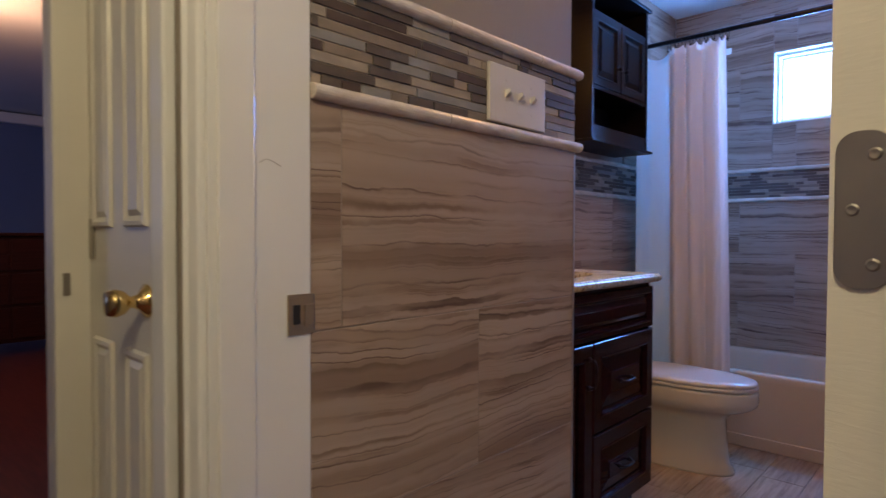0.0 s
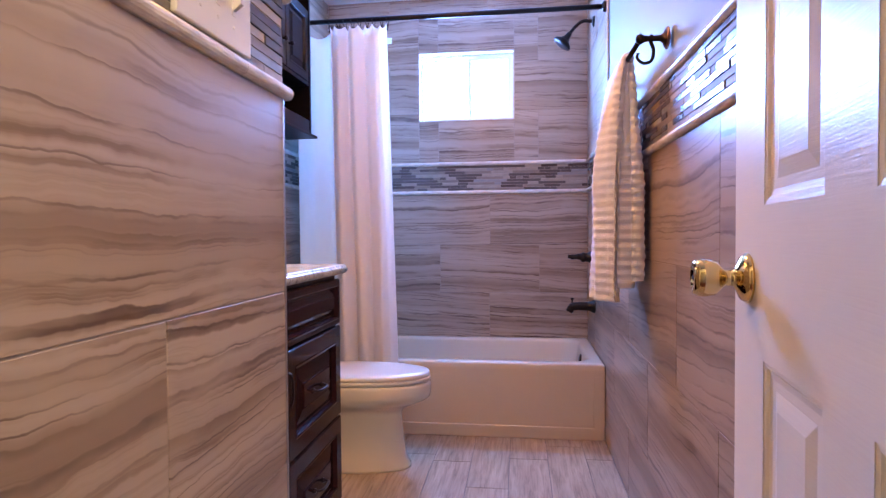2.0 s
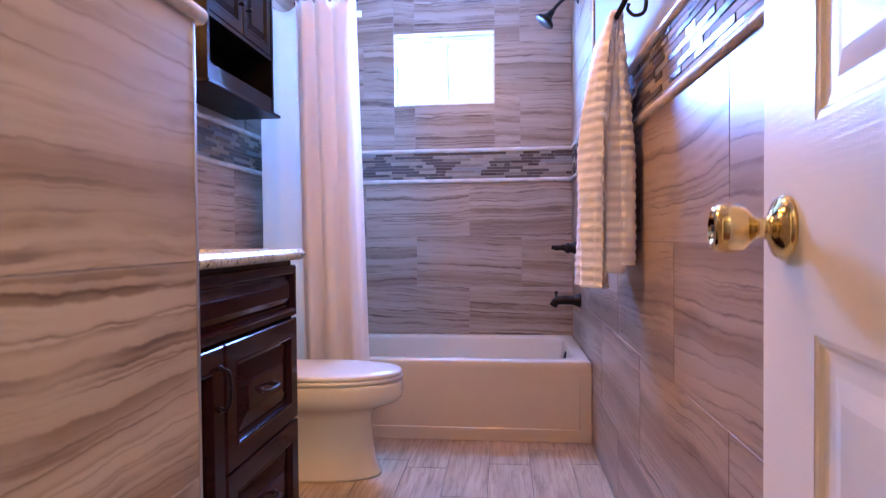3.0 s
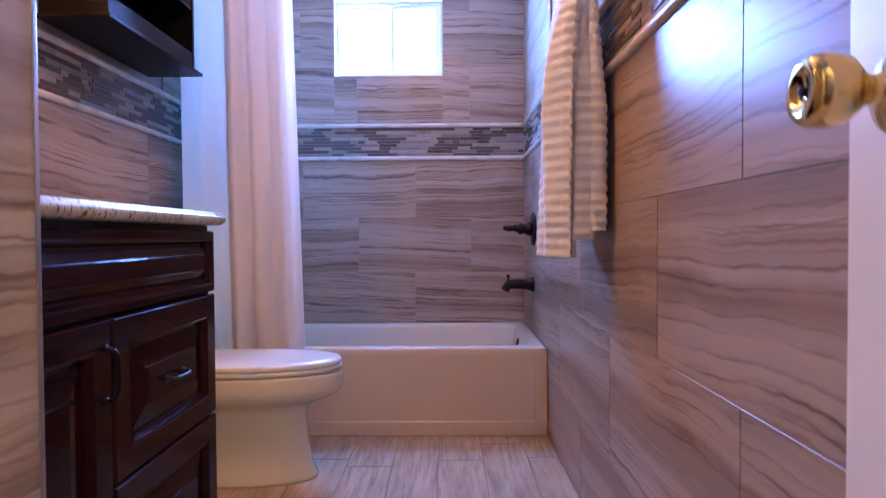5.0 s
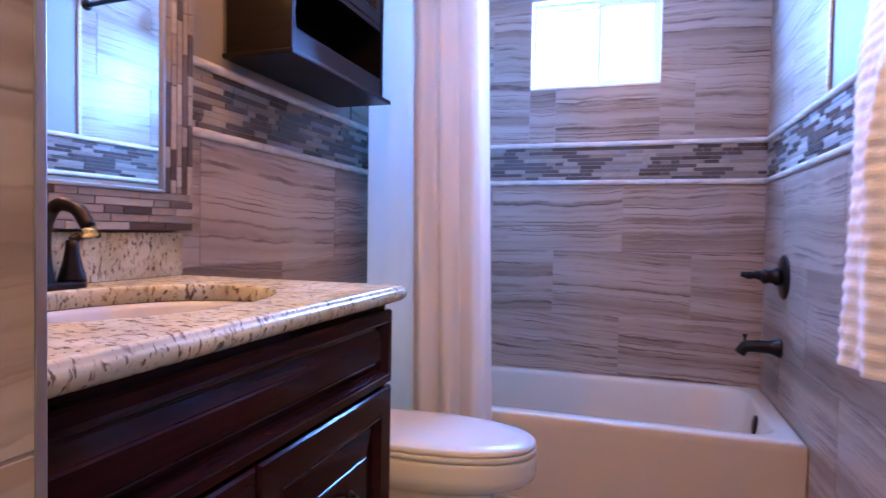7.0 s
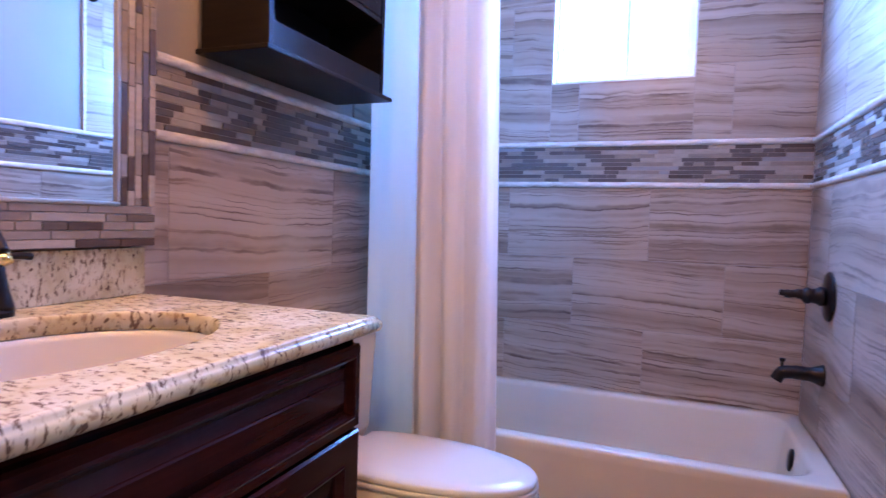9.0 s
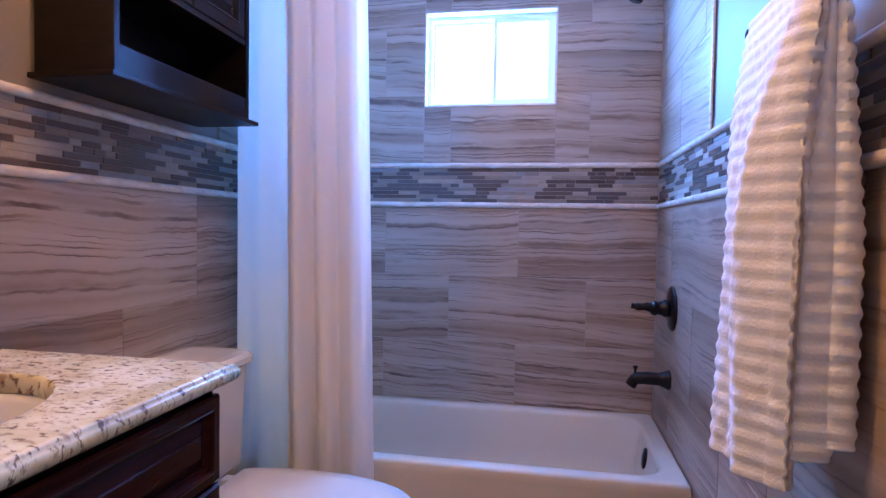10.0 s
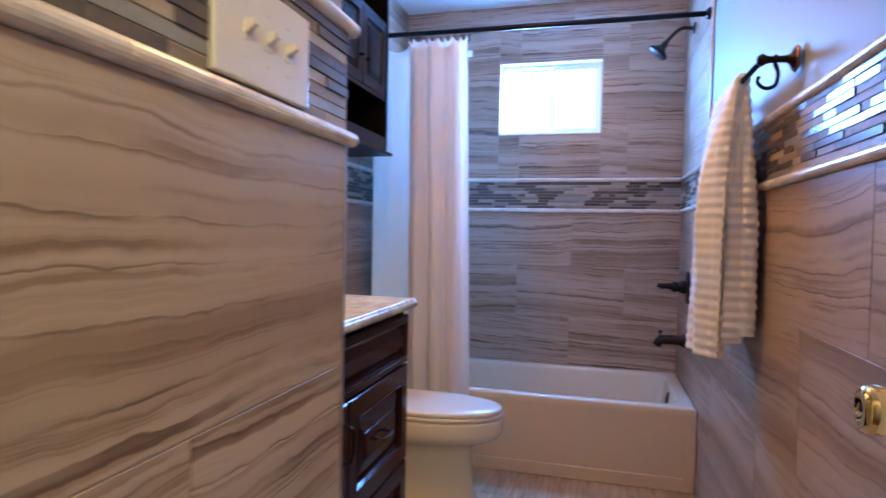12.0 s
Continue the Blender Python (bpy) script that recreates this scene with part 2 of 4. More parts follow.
OPAL = glow("opal_lamp_glass", (1.0, 0.72, 0.42), 2.5)
MOSAICS = [
    mosaic("grey_glass_strip", (0.118, 0.093, 0.076), 0.20, 0.26),
    mosaic("brown_glass_strip", (0.092, 0.064, 0.050), 0.20, 0.28),
    mosaic("taupe_stone_strip", (0.25, 0.198, 0.152), 0.55, 0.18),
    mosaic("cream_stone_strip", (0.36, 0.30, 0.235), 0.55, 0.18),
    mosaic("pale_glass_strip", (0.28, 0.265, 0.25), 0.22, 0.28),
]


# ---- mesh helpers ----
def link_mesh(name, bm, material, smooth=False):
    me = bpy.data.meshes.new(name)
    bmesh.ops.recalc_face_normals(bm, faces=bm.faces)
    bm.to_mesh(me)
    bm.free()
    if smooth:
        me.polygons.foreach_set("use_smooth", [True] * len(me.polygons))
    me.materials.append(material)
    return me


def part(name, bm, material, parent=None, label="", smooth=False):
    ob = new(name, link_mesh(name, bm, material, smooth))
    ob.parent = parent
    if label:
        ob["label"] = label
    return ob


def empty(name, x=0, y=0, z=0, rz=0):
    ob = new(name)
    ob.empty_display_size = 0.05
    ob.matrix_world = pose(x, y, z, 0, 0, rz)
    return ob


def box(x0, x1, y0, y1, z0, z1, bev=0.0, seg=2, bm=None):
    own = bmesh.new()
    bmesh.ops.create_cube(own, size=1.0)
    for v in own.verts:
        v.co = ((x0 + x1) / 2 + v.co.x * (x1 - x0), (y0 + y1) / 2 + v.co.y * (y1 - y0), (z0 + z1) / 2 + v.co.z * (z1 - z0))
    if bev:
        bmesh.ops.bevel(own, geom=own.edges[:], offset=bev, segments=seg, profile=0.6, affect="EDGES")
    if bm is None:
        return own
    return join(bm, own)


def join(bm, other):
    me = bpy.data.meshes.new("join")
    other.to_mesh(me)
    other.free()
    bm.from_mesh(me)
    bpy.data.meshes.remove(me)
    return bm


def loft(rings, cap0=True, cap1=True, bm=None, closed=True):
    bm = bm or bmesh.new()
    vs = [[bm.verts.new(p) for p in r] for r in rings]
    n = len(rings[0])
    for a, b in zip(vs, vs[1:]):
        for i in range(n if closed else n - 1):
            j = (i + 1) % n
            bm.faces.new((a[i], a[j], b[j], b[i]))
    if cap0:
        bm.faces.new(vs[0])
    if cap1:
        bm.faces.new(vs[-1])
    return bm


def lathe(profile, seg=28, m=None, bm=None):
    """Rings of (radius, height) round z, then moved by m."""
    rings = [[Vector((r * math.cos(2 * math.pi * i / seg), r * math.sin(2 * math.pi * i / seg), h)) for i in range(seg)] for r, h in profile]
    if m is not None:
        rings = [[m @ p for p in r] for r in rings]
    return loft(rings, True, True, bm)


def tube(points, radius, seg=12, bm=None):
    """A round bar along points; radius is one number or one for each point."""
    pts = [Vector(p) for p in points]
    rad = radius if isinstance(radius, (list, tuple)) else [radius] * len(pts)
    rings, side = [], None
    for i, p in enumerate(pts):
        d = (pts[min(i + 1, len(pts) - 1)] - pts[max(i - 1, 0)]).normalized()
        ref = side if side is not None else (Vector((0, 0, 1)) if abs(d.z) < 0.9 else Vector((1, 0, 0)))
        a = d.cross(ref).normalized()
        b = a.cross(d).normalized()
        side = b
        rings.append([p + rad[i] * (math.cos(2 * math.pi * k / seg) * a + math.sin(2 * math.pi * k / seg) * b) for k in range(seg)])
    return loft(rings, True, True, bm)


def curve_points(pts, n=8):
    """A smooth line through the given points."""
    p = [Vector(q) for q in pts]
    p = [2 * p[0] - p[1]] + p + [2 * p[-1] - p[-2]]
    out = []
    for i in range(1, len(p) - 2):
        for k in range(n):
            t = k / n
            a, b, c, d = p[i - 1], p[i], p[i + 1], p[i + 2]
            out.append(0.5 * (2 * b + (c - a) * t + (2 * a - 5 * b + 4 * c - d) * t * t + (3 * b - 3 * c + d - a) * t ** 3))
    return out + [p[-2]]


def round_rect(x0, x1, y0, y1, z, r, n=6):
    pts = []
    for cx, cy, a0 in ((x1 - r, y1 - r, 0), (x0 + r, y1 - r, 90), (x0 + r, y0 + r, 180), (x1 - r, y0 + r, 270)):
        for k in range(n + 1):
            a = radians(a0 + 90 * k / n)
            pts.append(Vector((cx + r * math.cos(a), cy + r * math.sin(a), z)))
    return pts


def structure(ob, label, category):
    return tagged(ob, label, category, kind="structure")


# ---- setting ----
RIGHT, LEFT, BACK, STUB = 0.0, -1.63, 4.10, -0.847
CORNER, CEIL = 1.463, 2.50
LOW, HIGH = 1.285, 1.464
HALL_Y0, HALL_Y1 = 0.525, 0.685
WX0, WX1, WZ0, WZ1 = -1.043, -0.445, 1.735, 2.163
BED = 0.008

floor = structure(part("floor", box(-1.80, 0.14, 0.60, 4.24, -0.12, -0.005), FLOOR_GROUT), "beige wood-look plank tile floor with dark grout joints", "floor")
wall_right = structure(part("wall_right", box(BED, 0.14, 0.60, 4.24, 0, CEIL), PALE), "pale grey painted wall, tiled below a mosaic band", "wall")
wall_left = structure(part("wall_left", box(-1.77, LEFT - BED, CORNER - 0.13, 4.24, 0, CEIL), TAUPE), "taupe painted wall, tiled below a mosaic band", "wall")
bm = box(LEFT - BED, WX0, BACK + BED, 4.24, 0, CEIL)
box(WX1, BED, BACK + BED, 4.24, 0, CEIL, bm=bm)
box(WX0, WX1, BACK + BED, 4.24, 0, WZ0, bm=bm)
box(WX0, WX1, BACK + BED, 4.24, WZ1, CEIL, bm=bm)
wall_back = structure(part("wall_back", bm, WHITE), "end wall tiled up to the ceiling with a small window", "wall")
wall_stub = structure(part("wall_stub", box(-0.965, STUB - BED, HALL_Y1, CORNER - BED, 0, CEIL), TAUPE), "short taupe entry wall, tiled below a mosaic band", "wall")
wall_vanity = structure(part("wall_vanity", box(LEFT - BED, -0.966, CORNER - 0.13, CORNER - BED, 0, CEIL), TAUPE), "taupe painted wall beside the vanity", "wall")
bm = box(-1.80, 0.14, 0.60, 4.24, CEIL, CEIL + 0.1)
ceiling = structure(part("ceiling", bm, WHITE), "plain white painted bathroom ceiling", "ceiling")

# hall and the room beyond it
wall_hall = empty("wall_hall")
bm = box(-0.985, STUB - 0.02, HALL_Y0, HALL_Y1 - 0.002, 0, CEIL)
box(-1.60, -0.985, 0.621, HALL_Y1 - 0.002, 0, CEIL, bm=bm)
box(-1.60, -0.985, HALL_Y0, 0.621, 2.06, CEIL, bm=bm)
box(-0.08, 1.2, HALL_Y0, HALL_Y1 - 0.09, 0, CEIL, bm=bm)
box(STUB - 0.02, -0.08, HALL_Y0, HALL_Y1 - 0.09, 2.06, CEIL, bm=bm)
part("wall_panel", bm, TAUPE, wall_hall)
structure(wall_hall, "painted hallway wall with the bathroom doorway", "wall")
floor_hall = structure(part("floor_hall", box(-9.0, 1.3, -0.72, 0.599, -0.12, -0.003), HALL_WOOD), "dark red-brown wooden hallway floor", "floor")
bm = box(-9.0, -1.801, 0.60, 4.0, -0.12, -0.003)
box(-9.0, -1.60, -2.6, -0.721, -0.12, -0.003, bm=bm)
floor_bedroom = structure(part("floor_bedroom", bm, HALL_WOOD), "dark red-brown wooden bedroom floor", "floor")
ceiling_hall = structure(part("ceiling_hall", box(-9.0, 1.3, -0.72, 0.599, CEIL, CEIL + 0.1), WHITE), "white painted hallway ceiling", "ceiling")
bm = box(-9.0, -1.801, 0.60, 4.0, CEIL, CEIL + 0.1)
box(-9.0, -1.60, -2.6, -0.721, CEIL, CEIL + 0.1, bm=bm)
ceiling_bedroom = structure(part("ceiling_bedroom", bm, WHITE), "white painted bedroom ceiling", "ceiling")
wall_hall_south = structure(part("wall_hall_south", box(-1.60, 1.3, -0.72, -0.60, 0, CEIL), TAUPE), "plain taupe hallway wall", "wall")
wall_hall_east = structure(part("wall_hall_east", box(1.2, 1.3, -0.6, HALL_Y0, 0, CEIL), TAUPE), "plain taupe wall closing the hallway", "wall")
wall_bedroom_end = structure(part("wall_bedroom_end", box(-8.7, -8.6, -2.5, 4.0, 0, CEIL), BLUE), "blue painted far bedroom wall", "wall")
wall_bedroom_north = structure(part("wall_bedroom_north", box(-8.6, -1.80, 3.9, 4.0, 0, CEIL), BLUE), "blue painted bedroom wall", "wall")
wall_bedroom_south = structure(part("wall_bedroom_south", box(-8.6, -1.72, -2.6, -2.5, 0, CEIL), BLUE), "blue painted bedroom wall", "wall")
bm = box(-1.72, -1.60, -2.5, -0.35, 0, CEIL)
box(-1.655, -1.60, 0.530, 0.60, 0, CEIL, bm=bm)
box(-1.72, -1.60, -0.35, 0.530, 2.06, CEIL, bm=bm)
box(-1.90, -1.78, 0.60, 3.9, 0, CEIL, bm=bm)
wall_bedroom_door = structure(part("wall_bedroom_door", bm, CREAM), "cream wall with an open doorway into the bedroom", "wall")
crown = structure(part("crown_trim", box(-8.6, -8.50, -2.4, 3.8, 2.36, 2.48, 0.02, 3), WHITE), "white crown moulding under the bedroom ceiling", "trim")

# bedroom door jamb with its strike, at the end of the hall
jamb = structure(empty("door_frame_bedroom"), "cream painted bedroom door jamb with a small strike plate", "door frame")
part("jamb", box(-1.60, -1.585, 0.530, 0.60, 0, 2.06, 0.003), CREAM, jamb)
part("strike_plate", box(-1.585, -1.582, 0.546, 0.560, 0.93, 0.98, 0.001), NICKEL, jamb)

# bathroom door frame
door_frame = structure(empty("door_frame_bathroom"), "white painted door frame with a worn brass strike plate", "door frame")
part("jamb", box(STUB - 0.019, STUB + 0.001, HALL_Y0, HALL_Y1, 0, 2.06, 0.002), GLOSS_WHITE, door_frame)
part("door_stop", box(STUB + 0.001, STUB + 0.007, HALL_Y0 + 0.012, 0.591, 0, 2.045, 0.0028, 4), GLOSS_WHITE, door_frame)
part("jamb", box(-0.10, -0.081, HALL_Y0, HALL_Y1 - 0.085, 0, 2.06, 0.002), GLOSS_WHITE, door_frame)
part("jamb_head", box(STUB + 0.001, -0.10, HALL_Y0, HALL_Y1 - 0.09, 2.045, 2.06, 0.002), GLOSS_WHITE, door_frame)


def casing(x0, x1, z0, z1, parent):
    """Colonial casing: thick rounded back edge, hollow, then a flat easing to the inner edge."""
    w = x1 - x0
    prof = [(0.0, 0.0005), (0.0, 0.015), (0.03, 0.0178), (0.09, 0.019), (0.17, 0.0185), (0.24, 0.0165), (0.30, 0.0145), (0.38, 0.0135), (0.78, 0.0115), (0.90, 0.0105), (0.97, 0.0085), (1.0, 0.005), (1.0, 0.0005)]
    return part("casing", loft([[Vector((x0 + u * w, HALL_Y0 - d, z)) for u, d in prof] for z in (z0, z1)]), GLOSS_WHITE, parent)


# Kept narrow: the taupe wall strip left bare stands in for a shaded recess.
casing(STUB - 0.036, STUB - 0.004, 0, 2.065, door_frame)
casing(-0.095, -0.03, 0, 2.065, door_frame)
part("casing", box(STUB - 0.060, -0.03, HALL_Y0 - 0.014, HALL_Y0 - 0.0005, 2.066, 2.13, 0.003), GLOSS_WHITE, door_frame)
strike = part("strike_plate", box(STUB + 0.001, STUB + 0.0035, 0.644, 0.690, 0.917, 0.978, 0.001), AGED_BRASS, door_frame, "worn brass strike plate")
# No hole is cut: a thin black patch gives its dark inside.
part("latch_hole_patch", box(STUB + 0.0034, STUB + 0.0042, 0.653, 0.665, 0.933, 0.962), BLACK, strike)
part("strike_lip", box(STUB + 0.003, STUB + 0.005, 0.672, 0.690, 0.930, 0.962, 0.001), AGED_BRASS, strike)

part("scuff_mark", tube(curve_points([(STUB + 0.0012, 0.600, 1.168), (STUB + 0.0012, 0.613, 1.174), (STUB + 0.0012, 0.634, 1.166)]), 0.0005, 6), NICKEL, door_frame)

# linen closet door, narrow, in the hall wall
closet = structure(empty("door_closet"), "narrow white panelled closet door with a brass knob", "door")
CX0, CX1, CY = -1.598, -1.195, 0.60
part("door_slab", box(CX0, CX1, CY, CY + 0.02, 0.01, 2.03, 0.002), CREAM, closet)


# ---- tiles ----
TILE_MESHES = {}


def tile_mesh(w, h, d, material, bev=0.0005):
    key = (round(w, 3), round(h, 3), round(d, 4), material.name)
    if key not in TILE_MESHES:
        x, z, b = w / 2, h / 2, bev
        pts = [(-x, 0, -z), (x, 0, -z), (x, 0, z), (-x, 0, z)]
        front = [(-x + b, -d, -z + b), (x - b, -d, -z + b), (x - b, -d, z - b), (-x + b, -d, z - b)]
        mid = [(px, -d + b, pz) for px, _, pz in pts]
        me = bpy.data.meshes.new("tile")
        me.from_pydata(pts + mid + front, [], [(8, 9, 10, 11)] + [(a + i, a + (i + 1) % 4, a + 4 + (i + 1) % 4, a + 4 + i) for a in (0, 4) for i in range(4)])
        me.materials.append(material)
        TILE_MESHES[key] = me
    return TILE_MESHES[key]


def frame_of(wall):
    """u along the wall, out of the wall towards the room: local x runs along it, local -y faces the room."""
    return {
        "right": lambda u, z: Matrix(((0, -1, 0, RIGHT + 0.0), (-1, 0, 0, u), (0, 0, 1, z), (0, 0, 0, 1))),
        "left": lambda u, z: Matrix(((0, -1, 0, LEFT), (1, 0, 0, u), (0, 0, 1, z), (0, 0, 0, 1))),
        "stub": lambda u, z: Matrix(((0, -1, 0, STUB), (1, 0, 0, u), (0, 0, 1, z), (0, 0, 0, 1))),
        "back": lambda u, z: Matrix(((1, 0, 0, u), (0, 1, 0, BACK), (0, 0, 1, z), (0, 0, 0, 1))),
        "nook": lambda u, z: Matrix(((-1, 0, 0, u), (0, -1, 0, CORNER), (0, 0, 1, z), (0, 0, 0, 1))),
    }[wall]


def place(mesh, name, wall, u, z, parent, depth):
    m = frame_of(wall)(u, z)
    if wall == "right":
        m = Matrix(((0, 1, 0, RIGHT), (-1, 0, 0, u), (0, 0, 1, z), (0, 0, 0, 1)))
    ob = new(name, mesh)
    ob.parent = parent
    ob.matrix_basis = m @ Matrix.Translation((0, depth, 0))
    return ob


def bed(wall, u0, u1, z0, z1, parent):
    """The grout bed behind the tiles."""
    d0, d1 = 0.0015, BED
    if wall == "right":
        bm = box(d0, d1, u0, u1, z0, z1)
    elif wall in ("left", "stub"):
        x = LEFT if wall == "left" else STUB
        bm = box(x - d1, x - d0, u0, u1, z0, z1)
    elif wall == "nook":
        bm = box(u0, u1, CORNER - d1, CORNER - d0, z0, z1)
    else:
        bm = box(u0, u1, BACK + d0, BACK + d1, z0, z1)
    return part("grout_bed", bm, GROUT, parent)


def minus(rect, hole):
    """The rectangle less the hole, as up to four rectangles."""
    a0, a1, b0, b1 = rect
    h0, h1, k0, k1 = hole
    if h0 >= a1 or h1 <= a0 or k0 >= b1 or k1 <= b0:
        return [rect]
    out = []
    if a0 < h0:
        out.append((a0, h0, b0, b1))
    if a1 > h1:
        out.append((h1, a1, b0, b1))
    c0, c1 = max(a0, h0), min(a1, h1)
    if b0 < k0:
        out.append((c0, c1, b0, k0))
    if b1 > k1:
        out.append((c0, c1, k1, b1))
    return out


def tiled(wall, parent, u0, u1, rows, first, length, hole=None):
    """Rows of (bottom, top); first holds one joint of each row; pieces end at the wall's ends."""
    g = 0.0014
    for (z0, z1), j in zip(rows, first):
        cuts = [u0] + sorted(c for c in (j + k * length for k in range(-12, 13)) if u0 + 0.02 < c < u1 - 0.02) + [u1]
        for a, b in zip(cuts, cuts[1:]):
            for p0, p1, q0, q1 in (minus((a, b, z0, z1), hole) if hole else [(a, b, z0, z1)]):
                if p1 - p0 < 0.012 or q1 - q0 < 0.012:
                    continue
                place(tile_mesh(p1 - p0 - 2 * g, q1 - q0 - 2 * g, 0.007, TILE), "tile", wall, (p0 + p1) / 2, (q0 + q1) / 2, parent, 0.007)


def mosaic_band(wall, parent, u0, u1, seed, z0=LOW + 0.011, z1=HIGH - 0.011, rows=9):
    """Thin glass and stone strips of mixed lengths, row by row."""
    rnd = random.Random(seed)
    h = (z1 - z0) / rows
    for r in range(rows):
        u, was = u0 - rnd.uniform(0, 0.09), r % 2 * 2
        while u < u1 - 0.004:
            w = rnd.choice((0.040, 0.065, 0.098, 0.130, 0.165, 0.210))
            a, b = max(u, u0), min(u + w, u1)
            u += w
            if b - a < 0.012:
                continue
            light = [30, 18, 22, 18, 12]
            for k in ((0, 1) if was < 2 else (2, 3, 4)):
                light[k] *= 0.35
            mat = rnd.choices(MOSAICS, light)[0]
            was = MOSAICS.index(mat)
            place(tile_mesh(b - a - 0.002, h - 0.002, 0.006, mat, 0.0008), "mosaic_strip", wall, (a + b) / 2, z0 + (r + 0.5) * h, parent, 0.006 - (0.002 if mat is MOSAICS[0] else 0)).matrix_basis @= pose(0, 0, 0, rnd.uniform(-1.6, 1.6), 0, rnd.uniform(-0.5, 0.5))


def bead(wall, parent, u0, u1, z, name="pencil_trim", joints=0.305, r=0.0125, ends=0.0):
    """Rounded stone pencil trim, in pieces laid end to end."""
    u = u0
    while u < u1 - 0.005:
        v = min(u + joints, u1)
        pts = [(-0.004, -r)] + [(r * 0.15 + r * math.cos(radians(a)), r * math.sin(radians(a))) for a in range(-80, 81, 20)] + [(-0.004, r)]
        rings = []
        for uu, k in ((u + 0.0006, 0.94), (u + 0.002, 1), (v - 0.002, 1), (v - 0.0006, 0.94)):
            ring = []
            for d, e in pts:
                d, e = d * k, z + e * k
                ring.append({"right": (RIGHT - d, uu, e), "left": (LEFT + d, uu, e), "stub": (STUB + d, uu, e), "back": (uu, BACK - d, e), "nook": (uu, CORNER + d, e)}[wall])
            rings.append(ring)
        part(name, loft(rings), TRIM_STONE, parent, smooth=False)
        u = v


LOWER = [(0.935, LOW - 0.012), (0.603, 0.935), (0.27, 0.603), (0.0, 0.27)]
UPPER = [(HIGH + 0.012, 1.785), (1.785, 2.09), (2.09, 2.395), (2.395, CEIL)]


def floor_planks():
    rnd = random.Random(5)
    w, g = 0.1715, 0.0015
    x = -0.121 - 10 * w
    while x < RIGHT:
        a, b = max(x, LEFT), min(x + w, RIGHT)
        y = 0.60 - rnd.uniform(0, 0.6)
        while y < 3.40 and b - a > 0.02:
            c, d = max(y, 0.60), min(y + 0.61, 3.40)
            y += 0.61
            if d - c > 0.02:
                ob = new("plank", tile_mesh(b - a - 2 * g, d - c - 2 * g, 0.006, PLANK))
                ob.parent = floor
                ob.matrix_basis = Matrix.Translation(((a + b) / 2, (c + d) / 2, -0.006)) @ Matrix.Rotation(radians(-90), 4, "X")
        x += w


def tile_all():
    bed("right", 0.69, BACK, 0, HIGH, wall_right)
    bed("right", 3.30, BACK, HIGH, CEIL, wall_right)
    tiled("right", wall_right, 0.69, BACK, LOWER, (1.716, 2.057, 1.718, 2.057), 0.69)
    tiled("right", wall_right, 3.30, BACK, UPPER, (3.70, 4.0, 3.70, 4.0), 0.62)
    mosaic_band("right", wall_right, 0.69, BACK, 1)
    bead("right", wall_right, 0.69, BACK - 0.013, LOW)
    bead("right", wall_right, 0.69, BACK - 0.013, HIGH)
    bed("left", CORNER, BACK, 0, HIGH, wall_left)
    bed("left", 3.36, BACK, HIGH, CEIL, wall_left)
    tiled("left", wall_left, CORNER, BACK, LOWER, (2.50, 2.88, 2.50, 2.88), 0.73)
    tiled("left", wall_left, 3.36, BACK, UPPER, (3.70, 4.0, 3.70, 4.0), 0.62)
    mosaic_band("left", wall_left, 2.45, BACK, 2)
    bead("left", wall_left, 2.45, BACK - 0.013, LOW)
    bead("left", wall_left, 2.45, BACK - 0.013, HIGH)
    bed("back", LEFT, RIGHT, 0, WZ0, wall_back)
    bed("back", LEFT, WX0, WZ0, CEIL, wall_back)
    bed("back", WX1, RIGHT, WZ0, CEIL, wall_back)
    bed("back", WX0, WX1, WZ1, CEIL, wall_back)
    rows = [(0.960, LOW - 0.012), (0.657, 0.960), (0.354, 0.657)]
    tiled("back", wall_back, LEFT, RIGHT, rows, (-0.599, -0.914, -0.603), 0.62)
    tiled("back", wall_back, LEFT, RIGHT, UPPER, (-0.918, -0.608, -0.299, -0.608), 0.62, (WX0, WX1, WZ0, WZ1))
    mosaic_band("back", wall_back, LEFT, RIGHT, 3)
    bead("back", wall_back, LEFT, RIGHT, LOW)
    bead("back", wall_back, LEFT, RIGHT, HIGH)
    bed("stub", HALL_Y1 + 0.001, CORNER, 0, HIGH, wall_stub)
    tiled("stub", wall_stub, HALL_Y1 + 0.001, CORNER, [(0.918, LOW - 0.012), (0.60, 0.918), (0.27, 0.60), (0.0, 0.27)], (0.745, 1.092, 0.745, 1.092), 0.80)
    mosaic_band("stub", wall_stub, HALL_Y1 + 0.001, CORNER, 4)
    bead("stub", wall_stub, HALL_Y1 + 0.001, CORNER + 0.018, LOW)
    bead("stub", wall_stub, HALL_Y1 + 0.001, CORNER + 0.018, HIGH)
    bed("nook", LEFT, STUB - 0.002, 0, HIGH, wall_vanity)
    tiled("nook", wall_vanity, LEFT, STUB - 0.002, LOWER, (-1.2, -0.9, -1.2, -0.9), 0.62)
    mosaic_band("nook", wall_vanity, LEFT, STUB - 0.002, 6)
    bead("nook", wall_vanity, LEFT, STUB, LOW)
    bead("nook", wall_vanity, LEFT, STUB, HIGH)
    part("edge_strip", box(STUB - 0.006, STUB + 0.0015, CORNER - 0.005, CORNER + 0.0015, 0, LOW - 0.012, 0.0008), CHROME, wall_stub, "slim metal tile edge strip")
    part("edge_strip", box(RIGHT - 0.004, RIGHT + 0.004, 3.285, 3.2995, HIGH + 0.012, CEIL, 0.002), TRIM_STONE, wall_right, "stone edge strip of the shower tile")


